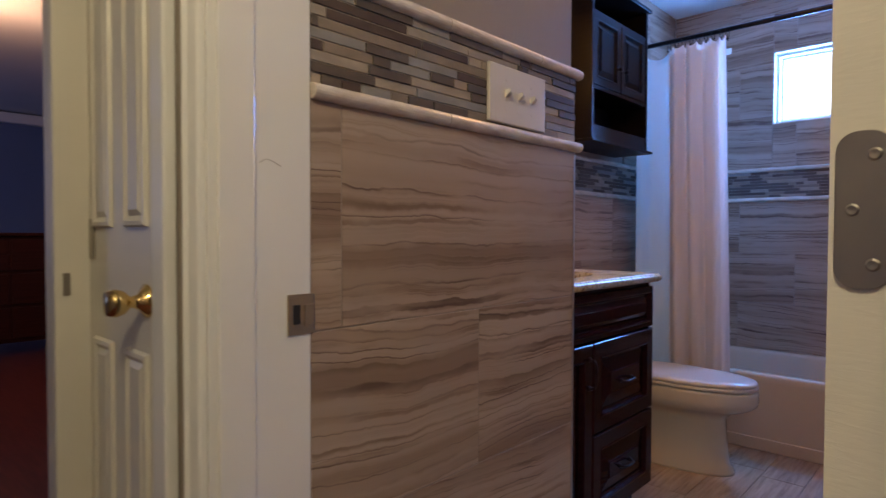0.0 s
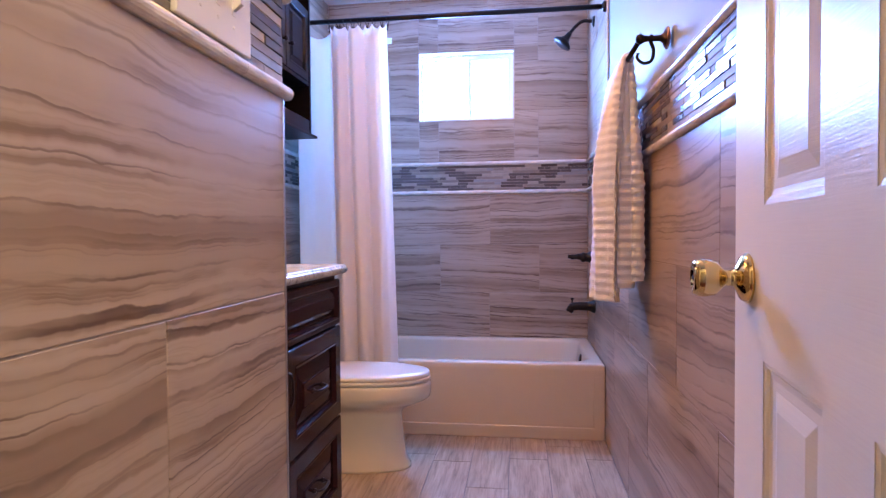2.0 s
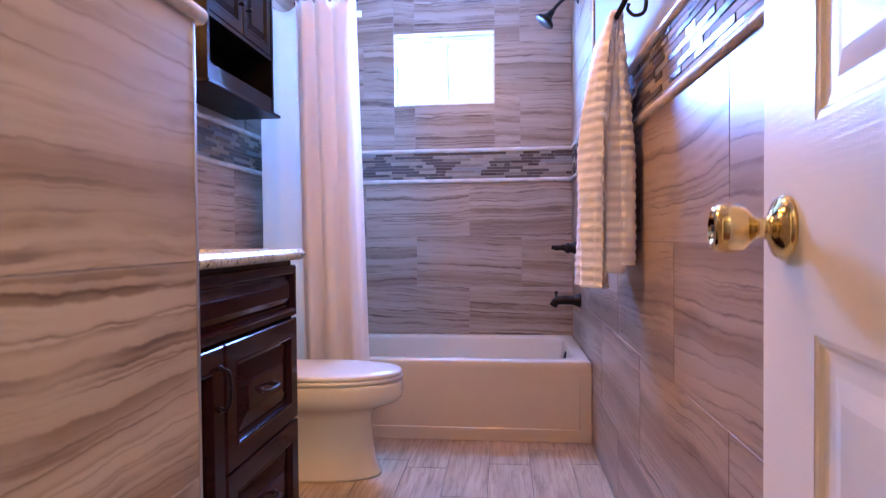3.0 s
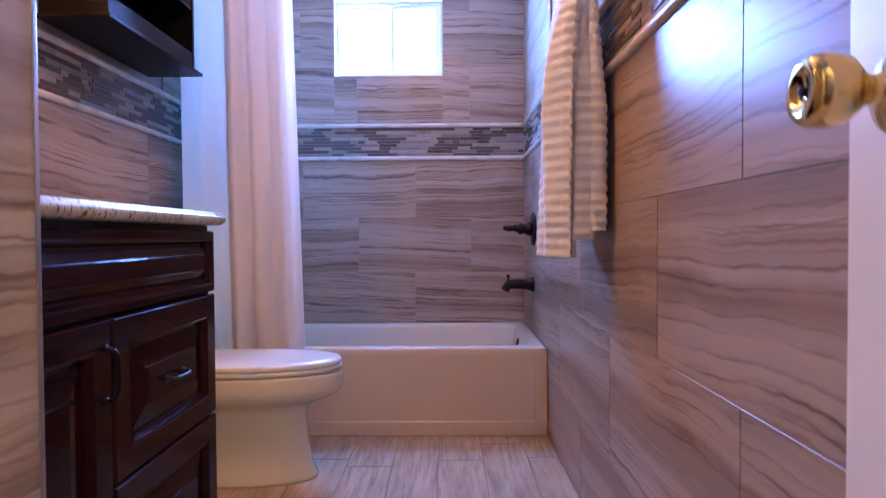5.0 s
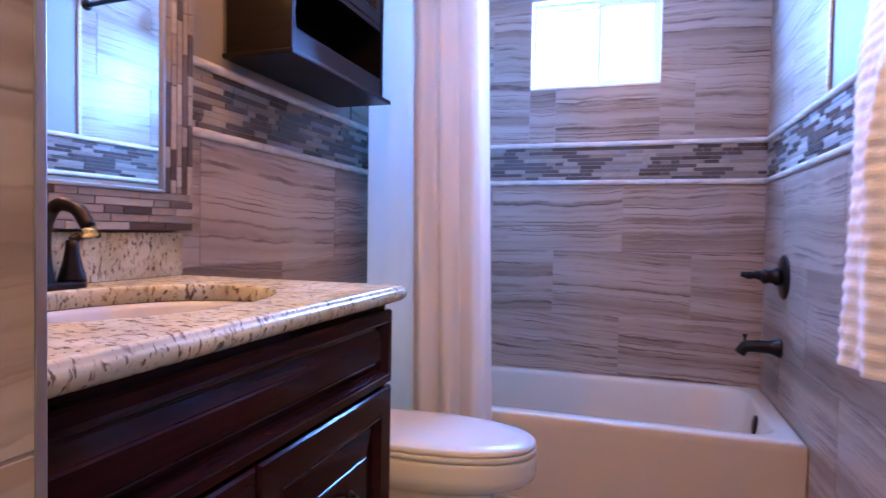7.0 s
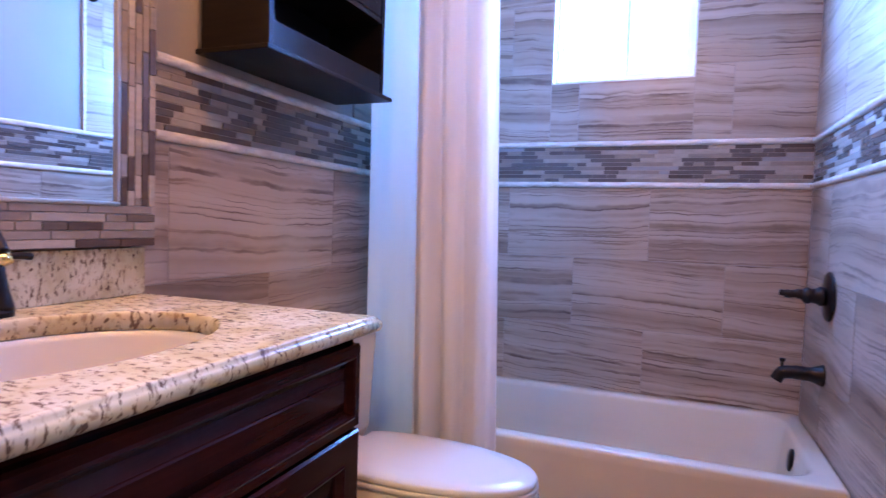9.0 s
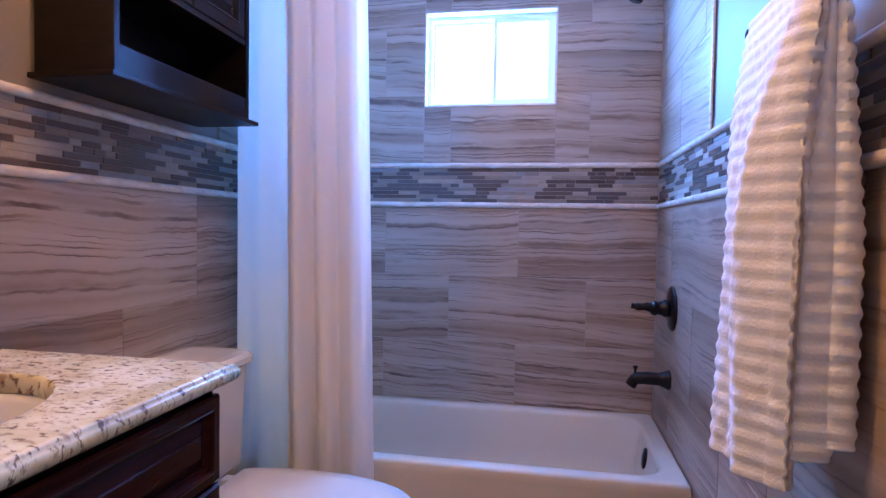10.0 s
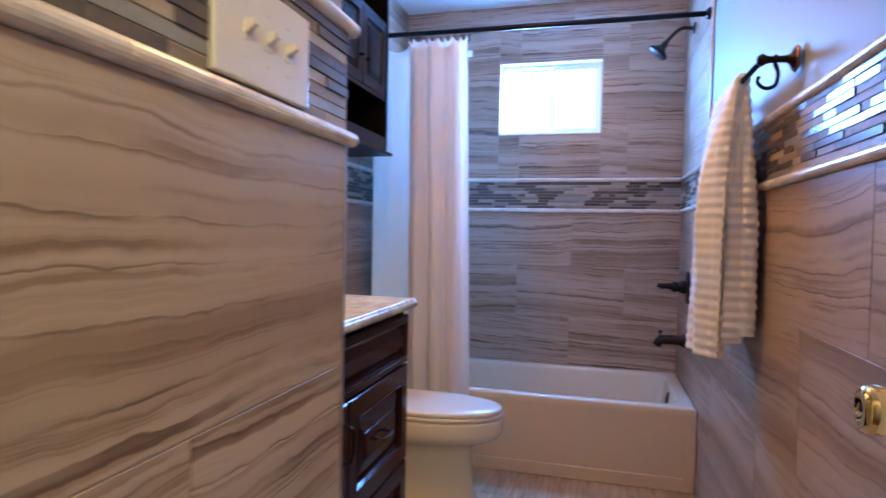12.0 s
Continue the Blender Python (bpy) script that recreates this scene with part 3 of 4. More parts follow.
# ---- window ----
window = structure(empty("window_1"), "small white vinyl sliding window with bright daylight behind", "window")
FY0, FY1 = 4.15, 4.21


def border(x0, x1, z0, z1, y0, y1, w):
    bm = box(x0, x1, y0, y1, z0, z0 + w, 0.003)
    box(x0, x1, y0, y1, z1 - w, z1, 0.003, bm=bm)
    box(x0, x0 + w, y0, y1, z0 + w, z1 - w, 0.003, bm=bm)
    return box(x1 - w, x1, y0, y1, z0 + w, z1 - w, 0.003, bm=bm)


part("window_frame", border(WX0 + 0.006, WX1 - 0.006, WZ0 + 0.006, WZ1 - 0.006, FY0, FY1, 0.018), VINYL, window)
part("sash", border(-0.735, WX1 - 0.022, WZ0 + 0.022, WZ1 - 0.022, FY0 + 0.004, FY0 + 0.026, 0.020), VINYL, window)
part("sash", border(WX0 + 0.022, -0.715, WZ0 + 0.022, WZ1 - 0.022, FY0 + 0.030, FY0 + 0.052, 0.012), VINYL, window)
for a, b, yy in ((-0.715, WX1 - 0.042, FY0 + 0.014), (WX0 + 0.034, -0.727, FY0 + 0.040)):
    pane = part("pane", box(a, b, yy, yy + 0.004, WZ0 + 0.034, WZ1 - 0.034), GLASS, window)
    pane.visible_shadow = False
bm = box(WX0 - 0.001, WX0 + 0.006, BACK + 0.0005, 4.24, WZ0, WZ1)
box(WX1 - 0.006, WX1 + 0.001, BACK + 0.0005, 4.24, WZ0, WZ1, bm=bm)
box(WX0 + 0.006, WX1 - 0.006, BACK + 0.0005, 4.24, WZ0 - 0.001, WZ0 + 0.006, bm=bm)
box(WX0 + 0.006, WX1 - 0.006, BACK + 0.0005, 4.24, WZ1 - 0.006, WZ1 + 0.001, bm=bm)
part("reveal", bm, TRIM_STONE, window)
backdrop = structure(part("backdrop", box(-2.6, 1.1, 4.9, 4.92, 0.8, 3.6), SKY_GLOW), "bright hazy daylight outside the window", "backdrop")


# ---- bathtub ----
def bathtub():
    tub = tagged(empty("bathtub", -0.815, 3.73, 0), "white alcove bathtub with a plain recessed apron", "bathtub")
    x0, x1, y0, y1, z = -0.813, 0.813, -0.374, 0.368, 0.380
    rings = []
    for inset, h, r in ((0.0, z - 0.035, 0.004), (0.0, z - 0.012, 0.008), (0.004, z - 0.003, 0.012), (0.012, z, 0.016), (0.050, z, 0.10), (0.058, z - 0.004, 0.11), (0.064, z - 0.02, 0.12),
                        (0.085, z - 0.16, 0.13), (0.115, z - 0.29, 0.14), (0.17, z - 0.325, 0.12), (0.26, z - 0.335, 0.08)):
        rings.append(round_rect(x0 + inset * 1.25, x1 - inset * 1.15, y0 + inset, y1 - inset, h, r, 8))
    part("basin", loft(rings, False, True), ACRYLIC, tub, smooth=True)
    bm = box(x0, x1, y0 + 0.010, y0 + 0.030, 0, z - 0.034)
    for v in bm.verts:
        if v.co.z > 0.1 and v.co.y < y0 + 0.02:
            v.co.y = y0 + 0.0004
    box(x0, x1, y0, y0 + 0.014, 0.0, 0.062, 0.006, 3, bm)
    box(x1 - 0.055, x1, y0 + 0.0005, y0 + 0.014, 0.05, z - 0.06, 0.006, 3, bm)
    box(x0, x0 + 0.055, y0 + 0.0005, y0 + 0.014, 0.05, z - 0.06, 0.006, 3, bm)
    part("apron", bm, ACRYLIC, tub)
    flow = part("overflow_plate", lathe([(0.001, 0.0), (0.038, 0.0), (0.041, 0.005), (0.037, 0.013), (0.014, 0.017), (0.001, 0.017)], 28, pose(0.738, 0.01, 0.312, 0, -82, 0)), BRONZE, tub, "dark bronze overflow plate", True)
    part("drain", lathe([(0.001, 0.0), (0.03, 0.0), (0.028, 0.004), (0.001, 0.005)], 20, pose(0.46, 0.0, 0.044)), BRONZE, tub, "dark bronze drain")
    return tub


bathtub()


# ---- shower ----
def shower():
    s = tagged(empty("shower_fixture", 0, 3.79, 2.20), "dark bronze shower head on a bent wall arm", "shower")
    part("flange", lathe([(0.001, 0), (0.030, 0), (0.028, 0.006), (0.014, 0.012), (0.001, 0.012)], 24, pose(-0.0005, 0, 0, 0, -90, 0)), BRONZE, s, smooth=True)
    part("arm", tube(curve_points([(-0.005, 0, 0), (-0.06, 0, 0.004), (-0.10, 0, -0.022), (-0.135, 0, -0.062)]), 0.0095), BRONZE, s, smooth=True)
    part("head", lathe([(0.001, 0.03), (0.014, 0.03), (0.015, 0.018), (0.018, 0.0), (0.030, -0.018), (0.052, -0.034), (0.055, -0.045), (0.050, -0.05), (0.001, -0.05)], 28, pose(-0.150, 0, -0.082, 0, 38, 0)), BRONZE, s, smooth=True)
    v = tagged(empty("shower_valve", 0, 3.735, 0.890), "dark bronze shower valve with a lever handle", "shower valve")
    part("escutcheon", lathe([(0.001, 0), (0.083, 0), (0.085, 0.004), (0.078, 0.010), (0.030, 0.014), (0.001, 0.014)], 40, pose(-0.0005, 0, 0, 0, -90, 0)), BRONZE, v, smooth=True)
    part("stem", lathe([(0.001, 0.01), (0.032, 0.012), (0.034, 0.03), (0.027, 0.040), (0.024, 0.056), (0.029, 0.063), (0.027, 0.074), (0.020, 0.082), (0.001, 0.084)], 24, pose(0, 0, 0, 0, -90, 0)), BRONZE, v, smooth=True)
    part("lever", tube(curve_points([(-0.070, 0.0, 0), (-0.095, 0.0, 0.004), (-0.12, 0.0, 0.002), (-0.150, 0.0, 0.006)]), [0.019] * 5 + [0.017] * 5 + [0.014] * 6 + [0.015] * 4 + [0.011] * 5), BRONZE, v, smooth=True)
    f = tagged(empty("tub_spout", 0, 3.757, 0.615), "dark bronze tub spout with a diverter knob", "tub spout")
    part("spout", tube(curve_points([(-0.0005, 0, 0), (-0.04, 0, 0.001), (-0.09, 0, 0.002), (-0.125, 0, -0.004), (-0.142, 0, -0.030)]), [0.038] * 2 + [0.036, 0.034, 0.032, 0.030, 0.028, 0.0265] + [0.025] * 8 + [0.0235] * 9 + [0.021] * 8), BRONZE, f, smooth=True)
    part("diverter", lathe([(0.001, 0), (0.005, 0), (0.005, 0.018), (0.010, 0.022), (0.009, 0.030), (0.001, 0.031)], 16, pose(-0.125, 0, 0.018)), BRONZE, f, smooth=True)


shower()


# ---- curtain ----
def curtain_sheet(x0a, x1a, x0b, x1b, folds, amp, phase, z0, z1, y, hooks, sag, back=0.0):
    n, k = 140, 36
    rows = []
    for r in range(k + 1):
        t = r / k
        z = z1 + (z0 - z1) * t
        row = []
        for i in range(n + 1):
            s = i / n
            xa, xb = x0a + (x1a - x0a) * s, x0b + (x1b - x0b) * s
            x = xa + (xb - xa) * t
            a = amp * (0.75 + 0.35 * math.sin(5.1 * s + phase)) * (0.75 + 0.4 * t)
            d = a * math.sin(2 * math.pi * folds * s + phase + 0.5 * math.sin(3 * t + 4 * s)) + 0.13 * a * math.sin(2 * math.pi * folds * 2.3 * s + 2.0 * phase + t)
            dip = sag * abs(math.sin(math.pi * hooks * s)) * max(0.0, 1 - 6 * t)
            row.append(Vector((x + 0.25 * a * math.cos(2 * math.pi * folds * s + phase), y + d + back * max(0.0, 1 - s / 0.14) * min(1.0, 5.0 * (1 - t)), z - dip)))
        rows.append(row)
    return loft(rows, False, False, None, False)


def curtain():
    rod = tagged(empty("curtain_rod", LEFT, 3.325, 2.105), "black metal shower curtain rod", "curtain rod")
    part("bar", tube([(0.004, 0, 0), (1.626, 0, 0)], 0.0125, 20), BRONZE, rod, smooth=True)
    part("bracket", lathe([(0.001, 0), (0.026, 0), (0.026, 0.012), (0.016, 0.022), (0.001, 0.022)], 24, pose(0.001, 0, 0, 0, 90, 0)), BRONZE, rod, smooth=True)
    part("bracket", lathe([(0.001, 0), (0.026, 0), (0.026, 0.012), (0.016, 0.022), (0.001, 0.022)], 24, pose(1.629, 0, 0, 0, -90, 0)), BRONZE, rod, smooth=True)
    c = tagged(empty("shower_curtain", -1.30, 3.325, 2.05), "cream fabric shower curtain drawn aside with soft folds", "curtain")
    off = Matrix.Translation((1.30, -3.325, -2.05))
    for name, args, mat, label in (("cloth", (-1.365, -1.065, -1.345, -1.012, 3.6, 0.025, 0.6, 0.20, 2.072, 3.303, 8, 0.022), CURTAIN, ""), ("liner", (-1.622, -1.10, -1.618, -1.07, 4.3, 0.011, 2.0, 0.20, 2.052, 3.335, 4, 0.030, 0.36), LINER, "translucent liner coloured with the window's cyan glow")):
        bm = curtain_sheet(*args)
        bm.transform(off)
        ob = part(name, bm, mat, c, label, True)
        sol = ob.modifiers.new("thickness", "SOLIDIFY")
        sol.thickness = 0.0012
    hem = part("care_label", box(0.225, 0.255, -0.010, -0.008, -0.075, -0.045), LINER, c, "small white care label")
    for x in (-1.535, -1.365, -1.325, -1.290, -1.250, -1.215, -1.175, -1.140, -1.100, -1.070):
        ring = tagged(empty("curtain_ring", x, 3.325, 2.09), "dark bronze shower curtain ring on the rod", "curtain ring", "rings on the curtain rod")
        pts = [(0.004 * math.sin(a * 2), 0.021 * math.sin(a) + 0.008 * (1 - math.cos(a)), 0.004 + 0.030 * math.cos(a) - 0.012) for a in [2 * math.pi * q / 20 for q in range(21)]]
        part("hoop", tube(pts, 0.002, 6), BRONZE, ring, smooth=True)
        part("ball", lathe([(0.0005, -0.006), (0.004, -0.004), (0.006, 0), (0.004, 0.004), (0.0005, 0.006)], 10, pose(0, -0.006, -0.036)), BRONZE, ring, smooth=True)


curtain()


# ---- toilet ----
def egg(cx, length, width, z, n=40, flat=0.0):
    """Bowl outline, its point towards +x; cx is the rear."""
    pts = []
    for i in range(n):
        a = 2 * math.pi * i / n
        u = (math.cos(a) + 1) / 2
        w = width / 2 * (1.0 - 0.10 * u)
        sx, sy = math.cos(a), math.sin(a)
        if sx < 0:
            sx = -abs(sx) ** 0.75
        pts.append(Vector((max(cx + flat, cx + length / 2 + sx * length / 2), math.copysign(abs(sy) ** 0.86, sy) * w, z)))
    return pts


def toilet():
    t = tagged(empty("toilet", LEFT, 2.95, 0), "white two-piece toilet with the lid closed", "toilet")
    rings = [egg(0.16, 0.575, 0.250, 0.0), egg(0.16, 0.575, 0.250, 0.012), egg(0.165, 0.550, 0.228, 0.05), egg(0.17, 0.532, 0.216, 0.14), egg(0.17, 0.525, 0.214, 0.238), egg(0.173, 0.530, 0.222, 0.254), egg(0.178, 0.550, 0.258, 0.272),
             egg(0.187, 0.583, 0.306, 0.288), egg(0.196, 0.607, 0.340, 0.302), egg(0.202, 0.619, 0.355, 0.316), egg(0.205, 0.622, 0.360, 0.335), egg(0.205, 0.621, 0.359, 0.372), egg(0.207, 0.617, 0.356, 0.380), egg(0.212, 0.607, 0.350, 0.3845)]
    part("bowl", loft(rings), CERAMIC, t, smooth=True)
    F = 0.075
    part("seat", loft([egg(0.180, 0.640, 0.350, 0.386, flat=F), egg(0.175, 0.649, 0.362, 0.390, flat=F), egg(0.175, 0.649, 0.362, 0.400, flat=F), egg(0.180, 0.643, 0.354, 0.404, flat=F)]), SEAT_WHITE, t, smooth=True)
    part("lid", loft([egg(0.177, 0.643, 0.356, 0.406, flat=F), egg(0.175, 0.647, 0.360, 0.410, flat=F), egg(0.176, 0.645, 0.358, 0.418, flat=F), egg(0.185, 0.630, 0.342, 0.425, flat=F), egg(0.235, 0.525, 0.25, 0.428, flat=F)]), SEAT_WHITE, t, smooth=True)
    for s in (-0.07, 0.07):
        part("hinge", box(0.222, 0.262, s - 0.022, s + 0.022, 0.388, 0.420, 0.008, 3), SEAT_WHITE, t)
    part("neck", box(0.03, 0.30, -0.12, 0.12, 0.20, 0.384, 0.03, 4), CERAMIC, t, smooth=True)
    rings = [round_rect(0.012, 0.205, -0.20, 0.20, 0.386, 0.04), round_rect(0.010, 0.218, -0.212, 0.212, 0.42, 0.04), round_rect(0.008, 0.230, -0.222, 0.222, 0.735, 0.04)]
    part("tank", loft(rings), CERAMIC, t, smooth=False)
    rings = [round_rect(0.006, 0.240, -0.228, 0.228, 0.736, 0.04), round_rect(0.003, 0.248, -0.234, 0.234, 0.744, 0.045), round_rect(0.003, 0.248, -0.234, 0.234, 0.762, 0.045), round_rect(0.012, 0.238, -0.224, 0.224, 0.774, 0.04), round_rect(0.04, 0.21, -0.19, 0.19, 0.777, 0.03)]
    part("tank_lid", loft(rings), CERAMIC, t)
    lev = part("flush_lever", tube(curve_points([(0.228, -0.16, 0.68), (0.250, -0.155, 0.68), (0.256, -0.11, 0.676), (0.256, -0.085, 0.672)]), 0.006), CHROME, t, "chrome flush lever", True)
    for s in (-0.09, 0.09):
        part("bolt_cap", lathe([(0.001, 0.022), (0.012, 0.018), (0.016, 0.0), (0.001, 0.0)][::-1], 16, pose(0.34, s * 1.32, 0.0)), CERAMIC, t, smooth=True)


toilet()


# ---- vanity ----
def raised_front(y0, y1, z0, z1, parent, name, x=0.0, rail=0.05, material=None, slope=0.026):
    """A cabinet front in the yz plane facing +x: a moulded frame round a raised panel with a wide bevel."""
    material = material or CHERRY
    def rect(inset, d):
        return [Vector((x + d, y0 + inset, z0 + inset)), Vector((x + d, y1 - inset, z0 + inset)), Vector((x + d, y1 - inset, z1 - inset)), Vector((x + d, y0 + inset, z1 - inset))]
    k = rail + slope
    prof = [(0, 0), (0, 0.014), (0.004, 0.019), (rail - 0.014, 0.019), (rail - 0.010, 0.0205), (rail - 0.006, 0.019), (rail - 0.003, 0.013), (rail, 0.007), (rail + 0.005, 0.006), (k - 0.004, 0.0145), (k - 0.003, 0.0165), (k, 0.0185)]
    return part(name, loft([rect(i, d) for i, d in prof]), material, parent)


def bow_pull(p0, p1, out, r=0.0042):
    """An arched bar pull standing off a cabinet front, between two feet."""
    a, b = Vector(p0), Vector(p1)
    o = Vector((out, 0, 0))
    pts = curve_points([a, a + 0.75 * o + 0.06 * (b - a), a.lerp(b, 0.3) + o, a.lerp(b, 0.7) + o, b + 0.75 * o - 0.06 * (b - a), b], 6)
    bm = tube(pts, [r * (1.5 if i in (0, len(pts) - 1) else 1.0) for i in range(len(pts))], 10)
    for p in (a, b):
        lathe([(0.001, -0.002), (0.0085, -0.002), (0.0075, 0.004), (0.004, 0.007), (0.001, 0.007)], 14, Matrix.Translation(p) @ pose(0, 0, 0, 0, 90, 0), bm)
    return bm


def vanity():
    v = tagged(empty("vanity_cabinet", -1.054, CORNER + 0.006, 0), "dark cherry vanity cabinet with raised panels and bronze pulls", "vanity cabinet")
    D, W = -0.57, 0.925
    bm = box(D, 0, W - 0.018, W, 0.09, 0.886, 0.002)
    box(D, 0, 0.004, 0.022, 0.09, 0.886, 0.002, bm=bm)
    box(D, D + 0.012, 0.022, W - 0.018, 0.09, 0.886, bm=bm)
    box(-0.020, 0, 0.022, W - 0.018, 0.09, 0.886, bm=bm)
    box(D + 0.012, -0.020, 0.022, W - 0.018, 0.09, 0.108, bm=bm)
    part("body", bm, CHERRY, v)
    part("toe_kick", box(D, -0.06, 0.01, W - 0.005, 0.0, 0.09), ESPRESSO, v)
    raised_front(0.018, W - 0.006, 0.716, 0.872, v, "false_drawer", 0.0005, 0.032, None, 0.028)
    d = raised_front(0.018, 0.446, 0.105, 0.710, v, "door", 0.0005, 0.064, None, 0.056)
    part("pull", bow_pull((0.019, 0.424, 0.565), (0.019, 0.424, 0.660), 0.026, 0.0038), BRONZE, d, "dark bronze pull")
    for z0, z1 in ((0.402, 0.710), (0.105, 0.396)):
        r = raised_front(0.454, W - 0.006, z0, z1, v, "drawer", 0.0005, 0.064, None, 0.056)
        part("pull", bow_pull((0.019, 0.647, (z0 + z1) / 2 - 0.004), (0.019, 0.727, (z0 + z1) / 2 - 0.004), 0.024, 0.0036), BRONZE, r, "dark bronze pull")


vanity()

SCX, SCY, SA, SB = -1.325, 1.985, 0.275, 0.195


def countertop():
    """A granite slab with an oval cut-out and an eased front edge, and its backsplash."""
    c = tagged(empty("countertop", -1.325, 1.96, 0.886), "speckled cream and brown granite vanity top with backsplash", "countertop")
    x0, x1, y0, y1 = LEFT + 0.001 - SCX, -1.018 - SCX, CORNER + 0.003 - SCY, 2.428 - SCY
    n = 96
    def oval(k, z):
        return [Vector((SB * k * math.cos(2 * math.pi * i / n), SA * k * math.sin(2 * math.pi * i / n), z)) for i in range(n)]
    def rim(inset, z):
        pts = []
        for i in range(n):
            a = 2 * math.pi * i / n
            dx, dy = math.cos(a) * SB, math.sin(a) * SA
            s = min((x1 - inset) / dx if dx > 1e-6 else 1e9, (x0) / dx if dx < -1e-6 else 1e9, (y1 - inset) / dy if dy > 1e-6 else 1e9, (y0) / dy if dy < -1e-6 else 1e9)
            pts.append(Vector((dx * s, dy * s, z)))
        for cx, cy in ((x1 - inset, y1 - inset), (x0, y1 - inset), (x0, y0), (x1 - inset, y0)):
            best = min(range(n), key=lambda i: (pts[i].x - cx) ** 2 + (pts[i].y - cy) ** 2)
            pts[best] = Vector((cx, cy, z))
        return pts
    rings = [oval(1.0, 0.001), oval(1.0, 0.028), oval(1.006, 0.032), oval(1.02, 0.0345), rim(0.0125, 0.0345), rim(0.0120, 0.0344), rim(0.0085, 0.0335), rim(0.0062, 0.0308), rim(0.0056, 0.0270), rim(0.0030, 0.0255), rim(0.0008, 0.0220), rim(0.0, 0.0170), rim(0.0012, 0.0110), rim(0.0050, 0.0055), rim(0.012, 0.001)]
    bm = loft(rings, False, False)
    vs = bm.verts[:]
    for i in range(n):
        j = (i + 1) % n
        bm.faces.new((vs[i], vs[j], vs[14 * n + j], vs[14 * n + i]))
    bm.transform(Matrix.Translation((SCX + 1.325, SCY - 1.96, 0)))
    slab = part("slab", bm, GRANITE, c, "", False)
    for f in slab.data.polygons:
        f.use_smooth = abs(f.normal.z) < 0.97
    part("backsplash", box(LEFT + 0.001 + 1.325, LEFT + 0.026 + 1.325, CORNER + 0.004 - 1.96, 2.410 - 1.96, 0.035, 0.139, 0.002), GRANITE, c)
    s = tagged(empty("sink", SCX, SCY, 0.886), "white oval undermount ceramic sink below the granite top", "sink")
    rings = [[Vector((SB * k * math.cos(2 * math.pi * i / 48), SA * k * math.sin(2 * math.pi * i / 48), z)) for i in range(48)] for k, z in ((1.06, -0.001), (0.99, -0.001), (0.975, -0.012), (0.93, -0.05), (0.82, -0.10), (0.62, -0.135), (0.3, -0.148), (0.1, -0.150))]
    part("bowl", loft(rings, False, True), SINK_WHITE, s, smooth=True)
    part("drain", lathe([(0.001, 0), (0.022, 0), (0.020, 0.004), (0.001, 0.005)], 20, pose(0, 0, -0.150)), BRONZE, s, "dark bronze drain")


countertop()


def faucet():
    f = tagged(empty("faucet", -1.558, 2.010, 0.921), "oil-rubbed bronze centerset faucet with two lever handles", "faucet")
    pts = curve_points([(0, 0, 0.0), (-0.004, 0, 0.06), (0.006, 0, 0.115), (0.040, 0, 0.152), (0.085, 0, 0.146), (0.112, 0, 0.114)], 8)
    rad = [0.024 - 0.012 * min(1, i / 22) for i in range(len(pts))]
    part("spout", tube(pts, rad, 16), BRONZE, f, smooth=True)
    part("base", lathe([(0.001, 0), (0.030, 0), (0.029, 0.006), (0.024, 0.012), (0.001, 0.012)], 24), BRONZE, f, smooth=True)
    part("aerator", lathe([(0.001, 0), (0.0135, 0), (0.0135, 0.014), (0.001, 0.014)], 16, pose(0.116, 0, 0.098, 0, -25, 0)), BRASS, f, "brass-coloured spout tip", True)
    part("base_plate", loft([round_rect(-0.028, 0.028, -0.085, 0.085, 0.0, 0.027), round_rect(-0.028, 0.028, -0.085, 0.085, 0.008, 0.027), round_rect(-0.024, 0.024, -0.081, 0.081, 0.012, 0.023)]), BRONZE, f)
    for s in (-0.062, 0.062):
        h = part("handle_body", lathe([(0.001, 0.01), (0.025, 0.01), (0.024, 0.018), (0.018, 0.04), (0.012, 0.072), (0.011, 0.088), (0.001, 0.092)], 24, pose(0, s, 0)), BRONZE, f, smooth=True)
        part("lever", tube(curve_points([(0, s, 0.088), (0.004, s + math.copysign(0.016, s), 0.100), (0.006, s + math.copysign(0.034, s), 0.101), (0.008, s + math.copysign(0.052, s), 0.099)]), [0.009] * 8 + [0.0065] * 17), BRONZE, h, smooth=True)


faucet()


